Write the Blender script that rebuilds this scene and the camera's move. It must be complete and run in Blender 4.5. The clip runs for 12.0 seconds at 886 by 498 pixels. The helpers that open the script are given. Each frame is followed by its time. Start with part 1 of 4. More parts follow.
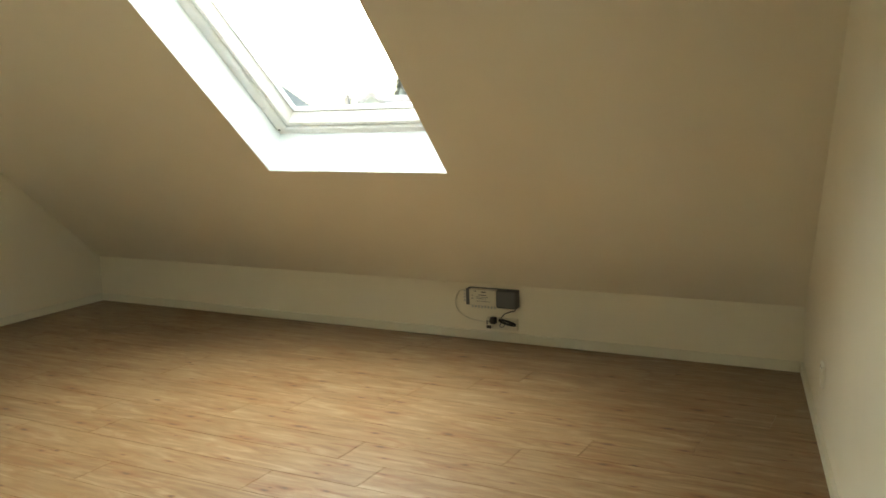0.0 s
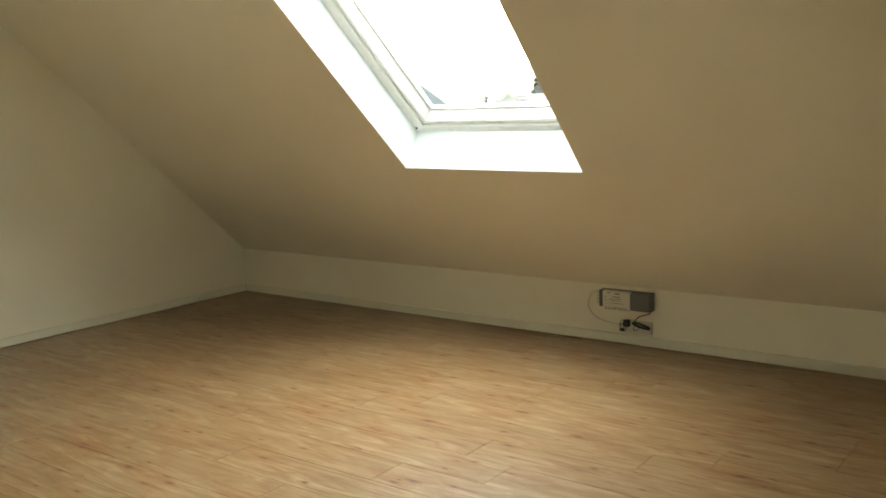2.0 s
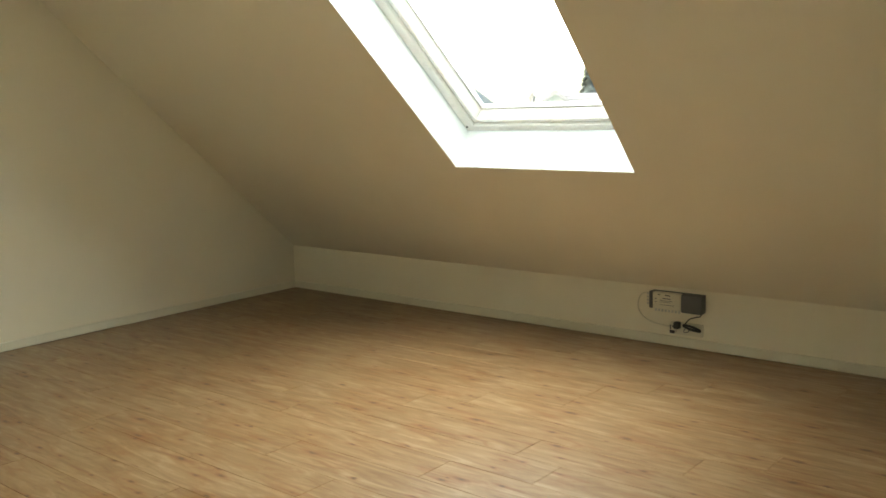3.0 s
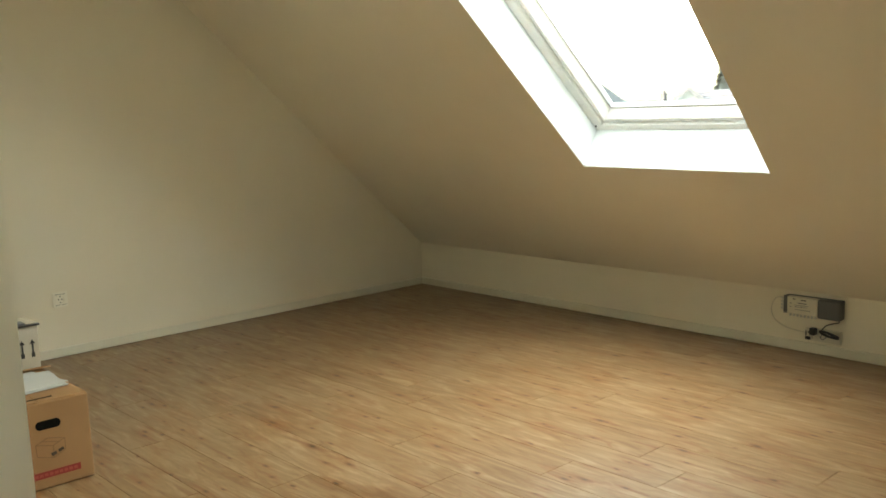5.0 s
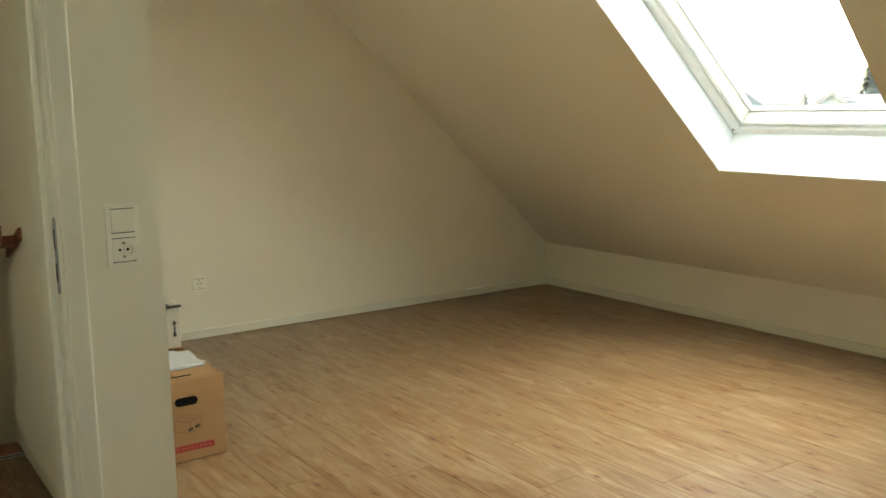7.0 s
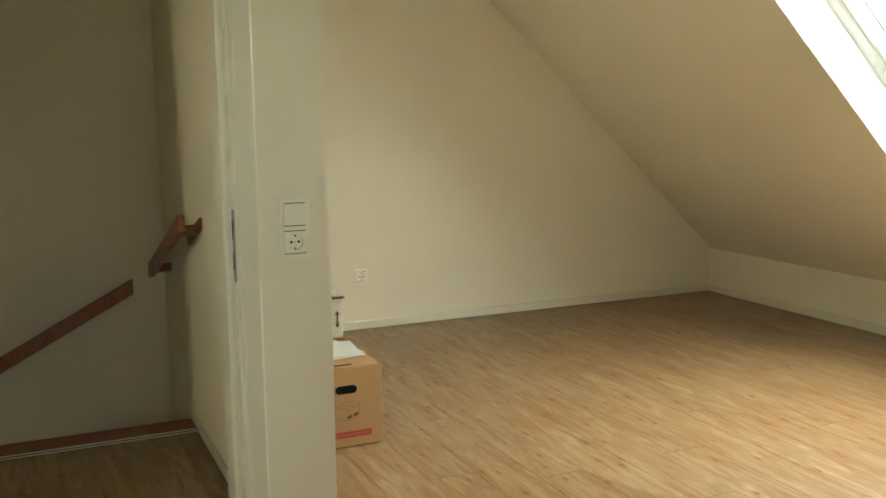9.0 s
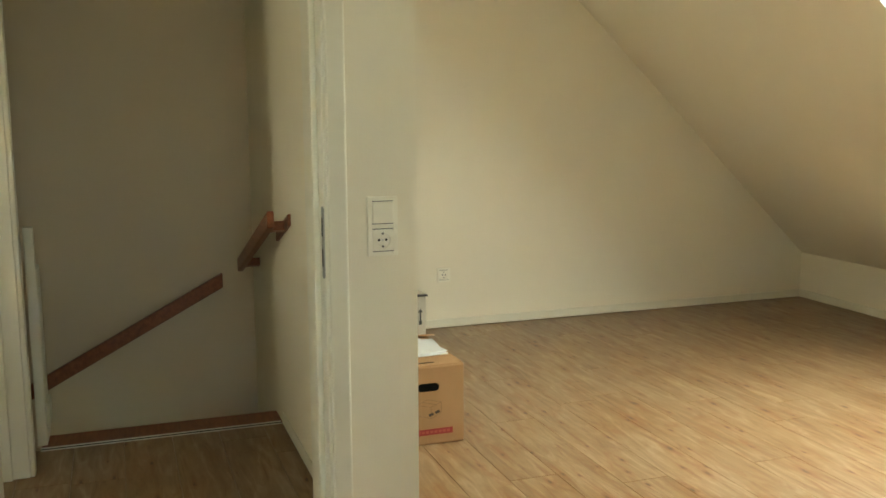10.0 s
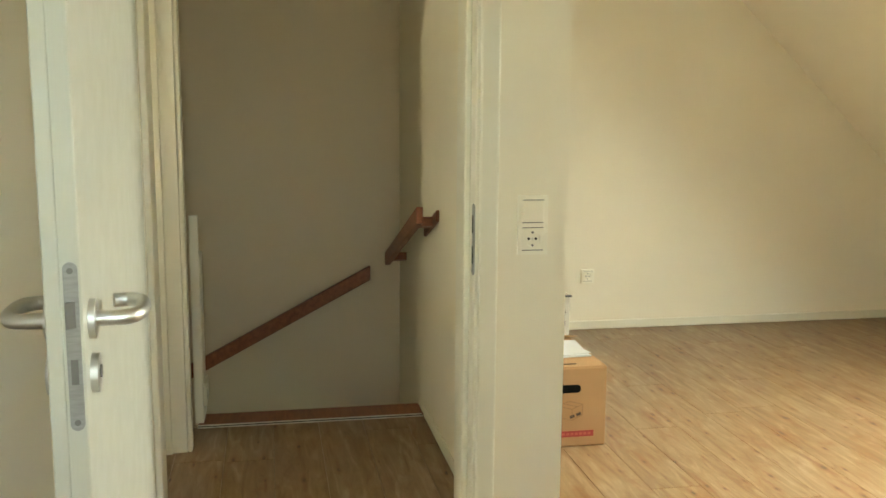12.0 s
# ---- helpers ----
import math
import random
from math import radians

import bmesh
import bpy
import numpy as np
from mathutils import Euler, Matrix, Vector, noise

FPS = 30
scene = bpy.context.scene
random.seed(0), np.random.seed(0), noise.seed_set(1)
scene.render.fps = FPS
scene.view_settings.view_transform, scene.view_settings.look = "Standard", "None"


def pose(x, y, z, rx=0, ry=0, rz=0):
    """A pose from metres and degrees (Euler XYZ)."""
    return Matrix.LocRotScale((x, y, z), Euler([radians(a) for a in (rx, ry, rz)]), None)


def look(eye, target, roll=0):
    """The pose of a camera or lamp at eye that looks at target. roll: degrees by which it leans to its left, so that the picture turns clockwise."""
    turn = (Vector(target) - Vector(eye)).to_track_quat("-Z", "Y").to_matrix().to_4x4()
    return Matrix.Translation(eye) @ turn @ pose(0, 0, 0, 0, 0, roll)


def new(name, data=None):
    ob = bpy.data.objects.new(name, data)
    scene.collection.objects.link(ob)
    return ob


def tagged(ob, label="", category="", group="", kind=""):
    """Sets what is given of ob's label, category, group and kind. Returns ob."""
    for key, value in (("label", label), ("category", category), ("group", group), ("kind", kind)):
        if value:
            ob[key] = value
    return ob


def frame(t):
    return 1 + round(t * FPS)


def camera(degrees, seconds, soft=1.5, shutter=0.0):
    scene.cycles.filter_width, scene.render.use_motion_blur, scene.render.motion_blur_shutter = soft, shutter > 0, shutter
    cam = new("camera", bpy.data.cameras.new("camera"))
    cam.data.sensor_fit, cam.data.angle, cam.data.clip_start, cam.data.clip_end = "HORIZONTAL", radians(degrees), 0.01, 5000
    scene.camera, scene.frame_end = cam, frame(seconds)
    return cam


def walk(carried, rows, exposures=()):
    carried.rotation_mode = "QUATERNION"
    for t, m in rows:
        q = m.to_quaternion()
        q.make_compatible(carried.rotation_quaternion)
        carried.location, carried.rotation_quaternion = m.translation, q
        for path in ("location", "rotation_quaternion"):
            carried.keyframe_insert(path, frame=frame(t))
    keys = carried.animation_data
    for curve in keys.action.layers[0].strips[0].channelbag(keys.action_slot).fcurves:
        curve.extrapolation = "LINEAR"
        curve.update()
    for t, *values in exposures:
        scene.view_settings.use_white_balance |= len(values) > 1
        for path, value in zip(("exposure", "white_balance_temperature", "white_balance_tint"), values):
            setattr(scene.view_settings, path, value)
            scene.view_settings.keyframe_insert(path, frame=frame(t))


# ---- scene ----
# The camera stands on a tripod and pans to its left.
cam = camera(51.2, 12.0, soft=1.6)
ROWS = [
    (0.0, 0.340, -0.060, 1.269, 28.70, -9.20, 2.01),
    (0.5, 0.337, -0.063, 1.265, 30.37, -9.11, 1.99),
    (1.0, 0.330, -0.068, 1.267, 32.74, -9.05, 1.96),
    (1.5, 0.331, -0.064, 1.266, 34.94, -9.00, 1.95),
    (2.0, 0.339, -0.058, 1.268, 37.05, -8.99, 1.96),
    (2.5, 0.336, -0.065, 1.268, 38.51, -8.99, 1.87),
    (3.0, 0.324, -0.071, 1.267, 39.92, -8.95, 1.71),
    (3.5, 0.328, -0.077, 1.266, 41.91, -8.87, 1.77),
    (5.5, 0.352, -0.102, 1.277, 49.14, -8.82, 1.92),
    (6.0, 0.354, -0.106, 1.277, 50.50, -8.80, 1.62),
    (6.5, 0.349, -0.116, 1.275, 53.13, -8.72, 1.24),
    (8.5, 0.347, -0.133, 1.280, 62.35, -8.65, 0.70),
    (9.0, 0.351, -0.138, 1.281, 65.39, -8.63, 0.51),
    (9.5, 0.351, -0.149, 1.280, 68.00, -8.59, 0.33),
    (10.0, 0.344, -0.152, 1.283, 70.46, -8.67, 0.25),
    (10.5, 0.348, -0.159, 1.283, 72.92, -8.67, 0.06),
    (11.0, 0.346, -0.164, 1.284, 75.20, -8.71, -0.10),
    (11.5, 0.343, -0.170, 1.283, 77.00, -8.72, -0.20),
    (12.0, 0.341, -0.176, 1.283, 79.31, -8.77, -0.41),
]
EXPOSURES = [(0.0, 3.12, 7000, 2), (6.5, 3.12, 7100, 2), (8.5, 3.38, 7150, 2), (9.5, 3.56, 7180, 2), (10.5, 3.67, 7200, 2), (11.0, 3.73, 7230, 2), (11.5, 3.86, 7260, 2), (12.0, 4.03, 7300, 2)]
walk(cam, [(t, pose(x, y, z, 90 + pitch, roll, yaw)) for t, x, y, z, yaw, pitch, roll in ROWS], EXPOSURES)

# ---- sky and lights ----
world = bpy.data.worlds.new("world")
scene.world = world
world.use_nodes = True
wt = world.node_tree
sky = wt.nodes.new("ShaderNodeTexSky")
sky.sky_type = "NISHITA"
sky.sun_disc = False
sky.sun_elevation, sky.sun_rotation = radians(27), radians(222.7)
sky.air_density, sky.dust_density = 1.0, 1.5
wt.nodes["Background"].inputs["Strength"].default_value = 0.15
wt.links.new(sky.outputs[0], wt.nodes["Background"].inputs["Color"])

sun_data = bpy.data.lights.new("sun", "SUN")
sun_data.energy, sun_data.angle, sun_data.color = 2.0, radians(12), (1.0, 0.96, 0.9)
sun = new("sun", sun_data)
sun.matrix_world = look((0, 0, 0), (0.6, 0.65, -0.45))


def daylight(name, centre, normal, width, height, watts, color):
    """An area lamp standing in for the sky's light at a window."""
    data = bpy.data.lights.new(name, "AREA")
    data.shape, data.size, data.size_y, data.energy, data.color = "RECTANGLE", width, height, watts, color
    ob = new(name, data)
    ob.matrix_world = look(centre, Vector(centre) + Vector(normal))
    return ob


# ---- plan ----
GX, KY, KNEE = -4.694, 4.218, 0.303        # gable wall, knee wall, knee wall's height
DX = -1.926                                # wall with the door
PIER, LAND = 0.580, 0.450                  # the two faces of the partition
CEIL = 2.45
JY, HY = 0.334, -0.470                     # strike side and hinge side of the doorway
STAIR_X, FAR_X = -3.350, -4.09             # edge of the landing, far wall of the stairwell
BACK_Y = -3.6
SK_L, SK_R = -2.612, -1.588                # sides of the roof window's opening
U, N, O = Vector((0, -0.732, 0.681)), Vector((0, 0.681, 0.732)), Vector((0, 3.515, 0.957))

# ---- materials ----


class Mat:
    def __init__(self, name, color=(0.8, 0.8, 0.8), rough=0.6, metal=0.0):
        self.m = bpy.data.materials.new(name)
        self.m.use_nodes = True
        self.t = self.m.node_tree
        self.b = self.t.nodes["Principled BSDF"]
        self.b.inputs["Base Color"].default_value = (*color, 1)
        self.b.inputs["Roughness"].default_value = rough
        self.b.inputs["Metallic"].default_value = metal

    def node(self, kind, **inputs):
        n = self.t.nodes.new(kind)
        for k, v in inputs.items():
            n.inputs[k].default_value = v
        return n

    def link(self, a, b):
        self.t.links.new(a, b)

    def coords(self, scale=(1, 1, 1), rand=0.0, space="Object"):
        tc = self.t.nodes.new("ShaderNodeTexCoord")
        mp = self.t.nodes.new("ShaderNodeMapping")
        mp.inputs["Scale"].default_value = scale
        src = tc.outputs[space]
        if rand:
            info = self.t.nodes.new("ShaderNodeObjectInfo")
            mul = self.t.nodes.new("ShaderNodeVectorMath")
            mul.operation = "SCALE"
            mul.inputs[0].default_value = (rand, rand * 0.73, rand * 0.41)
            self.link(info.outputs["Random"], mul.inputs["Scale"])
            add = self.t.nodes.new("ShaderNodeVectorMath")
            self.link(src, add.inputs[0])
            self.link(mul.outputs[0], add.inputs[1])
            src = add.outputs[0]
        self.link(src, mp.inputs["Vector"])
        return mp.outputs[0]

    def noise(self, vec, scale, detail=4.0, rough=0.55, distortion=0.0):
        n = self.node("ShaderNodeTexNoise", Scale=scale, Detail=detail, Roughness=rough, Distortion=distortion)
        self.link(vec, n.inputs["Vector"])
        return n.outputs["Fac"]

    def ramp(self, fac, *stops):
        r = self.t.nodes.new("ShaderNodeValToRGB")
        e = r.color_ramp.elements
        while len(e) < len(stops):
            e.new(0.5)
        for el, (pos, col) in zip(e, stops):
            el.position, el.color = pos, (*col, 1) if len(col) == 3 else col
        self.link(fac, r.inputs["Fac"])
        return r.outputs["Color"]

    def mix(self, a, b, fac, mode="MIX"):
        n = self.t.nodes.new("ShaderNodeMix")
        n.data_type, n.blend_type = "RGBA", mode
        for sock, v in ((n.inputs[0], fac), (n.inputs[6], a), (n.inputs[7], b)):
            if isinstance(v, (int, float)):
                sock.default_value = v
            elif isinstance(v, tuple):
                sock.default_value = (*v, 1)
            else:
                self.link(v, sock)
        return n.outputs[2]

    def base(self, col):
        self.link(col, self.b.inputs["Base Color"])

    def rough(self, col):
        self.link(col, self.b.inputs["Roughness"])

    def bump(self, height, strength=0.2, distance=0.002):
        n = self.node("ShaderNodeBump", Strength=strength, Distance=distance)
        self.link(height, n.inputs["Height"])
        self.link(n.outputs[0], self.b.inputs["Normal"])


def plaster(name, color, fine=220.0, strength=0.25):
    """Painted wall: a fine roller grain over slow unevenness of tone."""
    m = Mat(name, color, 0.75)
    v = m.coords()
    slow = m.noise(v, 1.3, 3)
    dark = tuple(c * 0.955 for c in color)
    m.base(m.mix(dark, color, m.ramp(slow, (0.35, (0, 0, 0)), (0.65, (1, 1, 1)))))
    grain = m.noise(v, fine, 3, 0.6)
    m.bump(grain, strength, 0.0015)
    m.b.inputs["Specular IOR Level"].default_value = 0.25
    return m.m


def paint(name, color, rough=0.35, relief=0.05):
    """Lacquered wood or plastic, faintly uneven."""
    m = Mat(name, color, rough)
    v = m.coords()
    m.base(m.mix(tuple(c * 0.95 for c in color), color, m.noise(v, 7, 4)))
    m.rough(m.ramp(m.noise(v, 18, 3), (0.3, (rough * 0.85,) * 3), (0.7, (rough * 1.15,) * 3)))
    m.bump(m.noise(v, 90, 2), relief, 0.001)
    return m.m


def oak():
    """Oak laminate: fine streaks, cream and brown bands, dark knots with reddish tails along the grain."""
    m = Mat("oak_laminate", rough=0.5)
    info = m.t.nodes.new("ShaderNodeObjectInfo")
    band = m.noise(m.coords((2.6, 13.0, 1.0), 37.0), 1.0, 4, 0.55, 0.8)
    streak = m.noise(m.coords((3.6, 24.0, 1.0), 41.0), 1.0, 4, 0.55, 1.2)
    fine = m.noise(m.coords((9.0, 230.0, 1.0), 37.0), 1.0, 3, 0.6)
    col = m.ramp(streak, (0.28, (0.165, 0.080, 0.029)), (0.43, (0.228, 0.140, 0.066)), (0.56, (0.268, 0.178, 0.095)), (0.70, (0.352, 0.258, 0.161)))
    col = m.mix(col, m.ramp(band, (0.30, (0.68, 0.55, 0.43)), (0.49, (1, 1, 1)), (0.70, (1.14, 1.16, 1.18))), 0.55, "MULTIPLY")
    col = m.mix(col, m.ramp(fine, (0.32, (0.80, 0.75, 0.70)), (0.58, (1, 1, 1))), 0.4, "MULTIPLY")
    tone = m.ramp(info.outputs["Random"], (0.0, (0.93, 0.92, 0.91)), (0.5, (0.98, 0.98, 0.98)), (1.0, (1.03, 1.03, 1.03)))
    col = m.mix(col, tone, 1.0, "MULTIPLY")
    # orange-brown clouds round the figure
    cloud = m.ramp(m.noise(m.coords((5.0, 15.0, 1.0), 29.0), 1.0, 4, 0.6, 1.0), (0.53, (0, 0, 0)), (0.70, (1, 1, 1)))
    col = m.mix(col, (0.195, 0.073, 0.018), m.mix((0, 0, 0), cloud, 0.66))
    # brown flecks along the grain
    fleck = m.ramp(m.noise(m.coords((5.5, 60.0, 1.0), 61.0), 1.0, 3, 0.55, 0.6), (0.61, (0, 0, 0)), (0.69, (1, 1, 1)))
    inside = m.ramp(m.noise(m.coords((1.7, 9.0, 1.0), 53.0), 1.0, 2, 0.5), (0.46, (0, 0, 0)), (0.60, (1, 1, 1)))
    col = m.mix(col, (0.150, 0.052, 0.014), m.mix((0, 0, 0), m.mix(fleck, inside, 1.0, "MULTIPLY"), 0.65))

    def calc(op, x, y=None):
        n = m.t.nodes.new("ShaderNodeMath")
        n.operation = op
        for sock, v in zip(n.inputs, (x, y)):
            if isinstance(v, (int, float)):
                sock.default_value = v
            elif v is not None:
                m.link(v, sock)
        return n.outputs[0]

    def knots(sx, sy, seed, share, core, tail_len, tail_w):
        """Dark knots, each with a tail that frays along the grain; sizes in metres."""
        nonlocal col
        v = m.coords((sx, sy, 1.0), seed)
        vor = m.node("ShaderNodeTexVoronoi", Scale=1.0, Randomness=0.9)
        vor.voronoi_dimensions = "2D"
        m.link(v, vor.inputs["Vector"])
        sub = m.t.nodes.new("ShaderNodeVectorMath")
        sub.operation = "SUBTRACT"
        m.link(v, sub.inputs[0])
        m.link(vor.outputs["Position"], sub.inputs[1])
        xyz = m.t.nodes.new("ShaderNodeSeparateXYZ")
        m.link(sub.outputs[0], xyz.inputs[0])
        wob = calc("SUBTRACT", m.noise(m.coords((14.0, 45.0, 1.0), seed), 1.0, 3, 0.6), 0.5)
        dx = calc("DIVIDE", xyz.outputs["X"], sx)
        dy = calc("ADD", calc("DIVIDE", xyz.outputs["Y"], sy), calc("MULTIPLY", wob, tail_w * 1.6))
        sep = m.t.nodes.new("ShaderNodeSeparateColor")
        m.link(vor.outputs["Color"], sep.inputs[0])
        pick = calc("GREATER_THAN", sep.outputs[0], 1 - share)
        size = calc("ADD", calc("MULTIPLY", sep.outputs[1], 0.9), 0.5)
        far = calc("SQRT", calc("ADD", calc("POWER", calc("DIVIDE", dx, core * 2.6), 2.0), calc("POWER", calc("DIVIDE", dy, core), 2.0)))
        far = calc("DIVIDE", calc("ADD", far, calc("MULTIPLY", wob, 1.5)), size)
        # the tail runs to one side, the halo to both
        shift = calc("ADD", dx, calc("MULTIPLY", calc("SUBTRACT", sep.outputs[2], 0.5), tail_len))
        tail = calc("SQRT", calc("ADD", calc("POWER", calc("DIVIDE", shift, tail_len), 2.0), calc("POWER", calc("DIVIDE", dy, tail_w), 2.0)))
        tail = calc("DIVIDE", tail, size)
        tail_m = calc("MULTIPLY", m.ramp(tail, (0.25, (1, 1, 1)), (1.0, (0, 0, 0))), m.ramp(streak, (0.34, (1, 1, 1)), (0.62, (0.25, 0.25, 0.25))))
        halo_m = m.ramp(far, (0.35, (1, 1, 1)), (1.0, (0, 0, 0)))
        core_m = m.ramp(far, (0.18, (1, 1, 1)), (0.42, (0, 0, 0)))
        col = m.mix(col, (0.165, 0.056, 0.014), calc("MULTIPLY", calc("MULTIPLY", tail_m, pick), 0.78))
        ring_m = m.ramp(calc("MULTIPLY", far, 0.45), (0.2, (1, 1, 1)), (1.0, (0, 0, 0)))
        col = m.mix(col, (0.205, 0.078, 0.020), calc("MULTIPLY", calc("MULTIPLY", ring_m, pick), 0.54))
        col = m.mix(col, (0.120, 0.038, 0.010), calc("MULTIPLY", calc("MULTIPLY", halo_m, pick), 0.88))
        col = m.mix(col, (0.040, 0.013, 0.005), calc("MULTIPLY", calc("MULTIPLY", core_m, pick), 0.92))

    knots(2.4, 8.0, 53.0, 0.62, 0.0130, 0.17, 0.013)
    knots(4.0, 12.0, 71.0, 0.30, 0.008, 0.12, 0.008)
    m.base(col)
    m.rough(m.ramp(m.noise(m.coords((1, 1, 1), 37.0), 12, 4), (0.3, (0.46, 0.46, 0.46)), (0.7, (0.56, 0.56, 0.56))))
    m.bump(fine, 0.08, 0.0006)
    m.b.inputs["Specular IOR Level"].default_value = 0.12
    m.b.inputs["Coat Weight"].default_value = 0.8
    m.b.inputs["Coat Roughness"].default_value = 0.32
    return m.m


def red_wood():
    m = Mat("stained_beech", rough=0.45)
    v = m.coords((2, 14, 14), 5.0)
    g = m.noise(v, 3, 5, 0.6, 0.5)
    m.base(m.ramp(g, (0.3, (0.17, 0.052, 0.022)), (0.7, (0.32, 0.110, 0.046))))
    m.bump(g, 0.1, 0.001)
    return m.m


def metal(name, color, rough):
    m = Mat(name, color, rough, 1.0)
    v = m.coords((1, 1, 6))
    m.rough(m.ramp(m.noise(v, 40, 3), (0.3, (rough * 0.8,) * 3), (0.7, (rough * 1.2,) * 3)))
    return m.m


def cardboard(name, color):
    m = Mat(name, color, 0.85)
    v = m.coords()
    flute = m.noise(m.coords((1, 90, 1)), 2.0, 2)
    m.base(m.mix(tuple(c * 0.86 for c in color), color, m.noise(v, 9, 5)))
    m.bump(m.mix(flute, m.noise(v, 160, 2), 0.5), 0.12, 0.001)
    return m.m


def glass():
    m = Mat("window_glass", (1, 1, 1), 0.0)
    m.b.inputs["Transmission Weight"].default_value = 1.0
    m.b.inputs["IOR"].default_value = 1.45
    return m.m


def tiles(name, color):
    m = Mat(name, color, 0.8)
    v = m.coords()
    m.base(m.mix(tuple(c * 0.7 for c in color), color, m.noise(v, 3, 5)))
    m.bump(m.noise(v, 20, 3), 0.3, 0.01)
    return m.m


WALL = plaster("white_wall_paint", (0.830, 0.776, 0.628))
SLOPE = plaster("white_ceiling_paint", (0.830, 0.769, 0.628), 260.0, 0.2)
# Wall colour darkened and warmed to hold the stairwell's dim, warm light.
STAIRWALL = plaster("dim_stairwell_wall", (0.70, 0.590, 0.435), 120.0, 0.5)
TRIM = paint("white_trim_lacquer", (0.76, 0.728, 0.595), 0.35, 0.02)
# Lining white lowered and tinted blue, carrying the sky's cast in its colour.
LINING = paint("sky_tinted_white", (0.71, 0.765, 0.785), 0.4)
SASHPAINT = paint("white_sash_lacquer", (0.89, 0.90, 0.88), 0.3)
# White lacquer greyed in its colour to offset strong daylight on the open leaf.
DOORPAINT = paint("dimmed_door_white", (0.56, 0.56, 0.475), 0.38, 0.01)
PLASTIC = paint("white_plastic", (0.860, 0.825, 0.690), 0.3)
DULLPLASTIC = paint("dull_white_plastic", (0.70, 0.66, 0.53), 0.4)
OAK = oak()
REDWOOD = red_wood()
FOREND = metal("satin_steel", (0.36, 0.36, 0.34), 0.6)
STEEL = metal("brushed_steel", (0.60, 0.60, 0.575), 0.42)
DARKSTEEL = paint("dull_steel", (0.16, 0.155, 0.14), 0.5)
BLACK = paint("black_plastic", (0.02, 0.02, 0.02), 0.45)
DARK = paint("dark_opening", (0.005, 0.005, 0.004), 0.95)
DARK.node_tree.nodes["Principled BSDF"].inputs["Specular IOR Level"].default_value = 0.05
GREYPLASTIC = paint("grey_plastic", (0.11, 0.115, 0.12), 0.5)
BROWNCARD = cardboard("brown_cardboard", (0.335, 0.188, 0.080))
WHITECARD = cardboard("white_cardboard", (0.46, 0.42, 0.335))
PAPER = paint("white_paper", (0.50, 0.51, 0.49), 0.7)
REDINK = paint("red_ink", (0.26, 0.028, 0.020), 0.8)
DARKINK = paint("dark_ink", (0.06, 0.04, 0.025), 0.8)
BROWNINK = paint("brown_ink", (0.22, 0.118, 0.048), 0.8)
GLASS = glass()
SCREED = plaster("screed", (0.18, 0.16, 0.13))

# ---- building helpers ----


def bm_box(bm, x0, x1, y0, y1, z0, z1, bevel=0.0, seg=2):
    made = bmesh.ops.create_cube(bm, size=1.0)["verts"]
    for v in made:
        v.co = Vector(((x0 + x1) / 2 + v.co.x * (x1 - x0), (y0 + y1) / 2 + v.co.y * (y1 - y0), (z0 + z1) / 2 + v.co.z * (z1 - z0)))
    if bevel:
        edges = list({e for v in made for e in v.link_edges})
        bmesh.ops.bevel(bm, geom=edges, offset=bevel, segments=seg, affect="EDGES", profile=0.5)
    return bm


def box(*a, **k):
    return bm_box(bmesh.new(), *a, **k)


def bm_prism(bm, low, high):
    """A solid between two loops of points of equal number."""
    a = [bm.verts.new(p) for p in low]
    b = [bm.verts.new(p) for p in high]
    bm.faces.new(a[::-1])
    bm.faces.new(b)
    for i in range(len(a)):
        j = (i + 1) % len(a)
        bm.faces.new((a[i], a[j], b[j], b[i]))
    bmesh.ops.recalc_face_normals(bm, faces=bm.faces[:])
    return bm


def sp(x, s, o):
    """A point of the roof slope: x along it, s up it from the opening's lower edge, o outwards."""
    return O + Vector((x, 0, 0)) + U * s + N * o


def slope_box(bm, x0, x1, s0, s1, o0, o1):
    return bm_prism(bm, [sp(x0, s0, o0), sp(x1, s0, o0), sp(x1, s1, o0), sp(x0, s1, o0)], [sp(x0, s0, o1), sp(x1, s0, o1), sp(x1, s1, o1), sp(x0, s1, o1)])


def bm_cyl(bm, p, q, r, n=20, r2=None):
    p, q = Vector(p), Vector(q)
    m = Matrix.Translation((p + q) / 2) @ (q - p).to_track_quat("Z", "Y").to_matrix().to_4x4()
    bmesh.ops.create_cone(bm, cap_ends=True, segments=n, radius1=r, radius2=r if r2 is None else r2, depth=(q - p).length, matrix=m)
    return bm


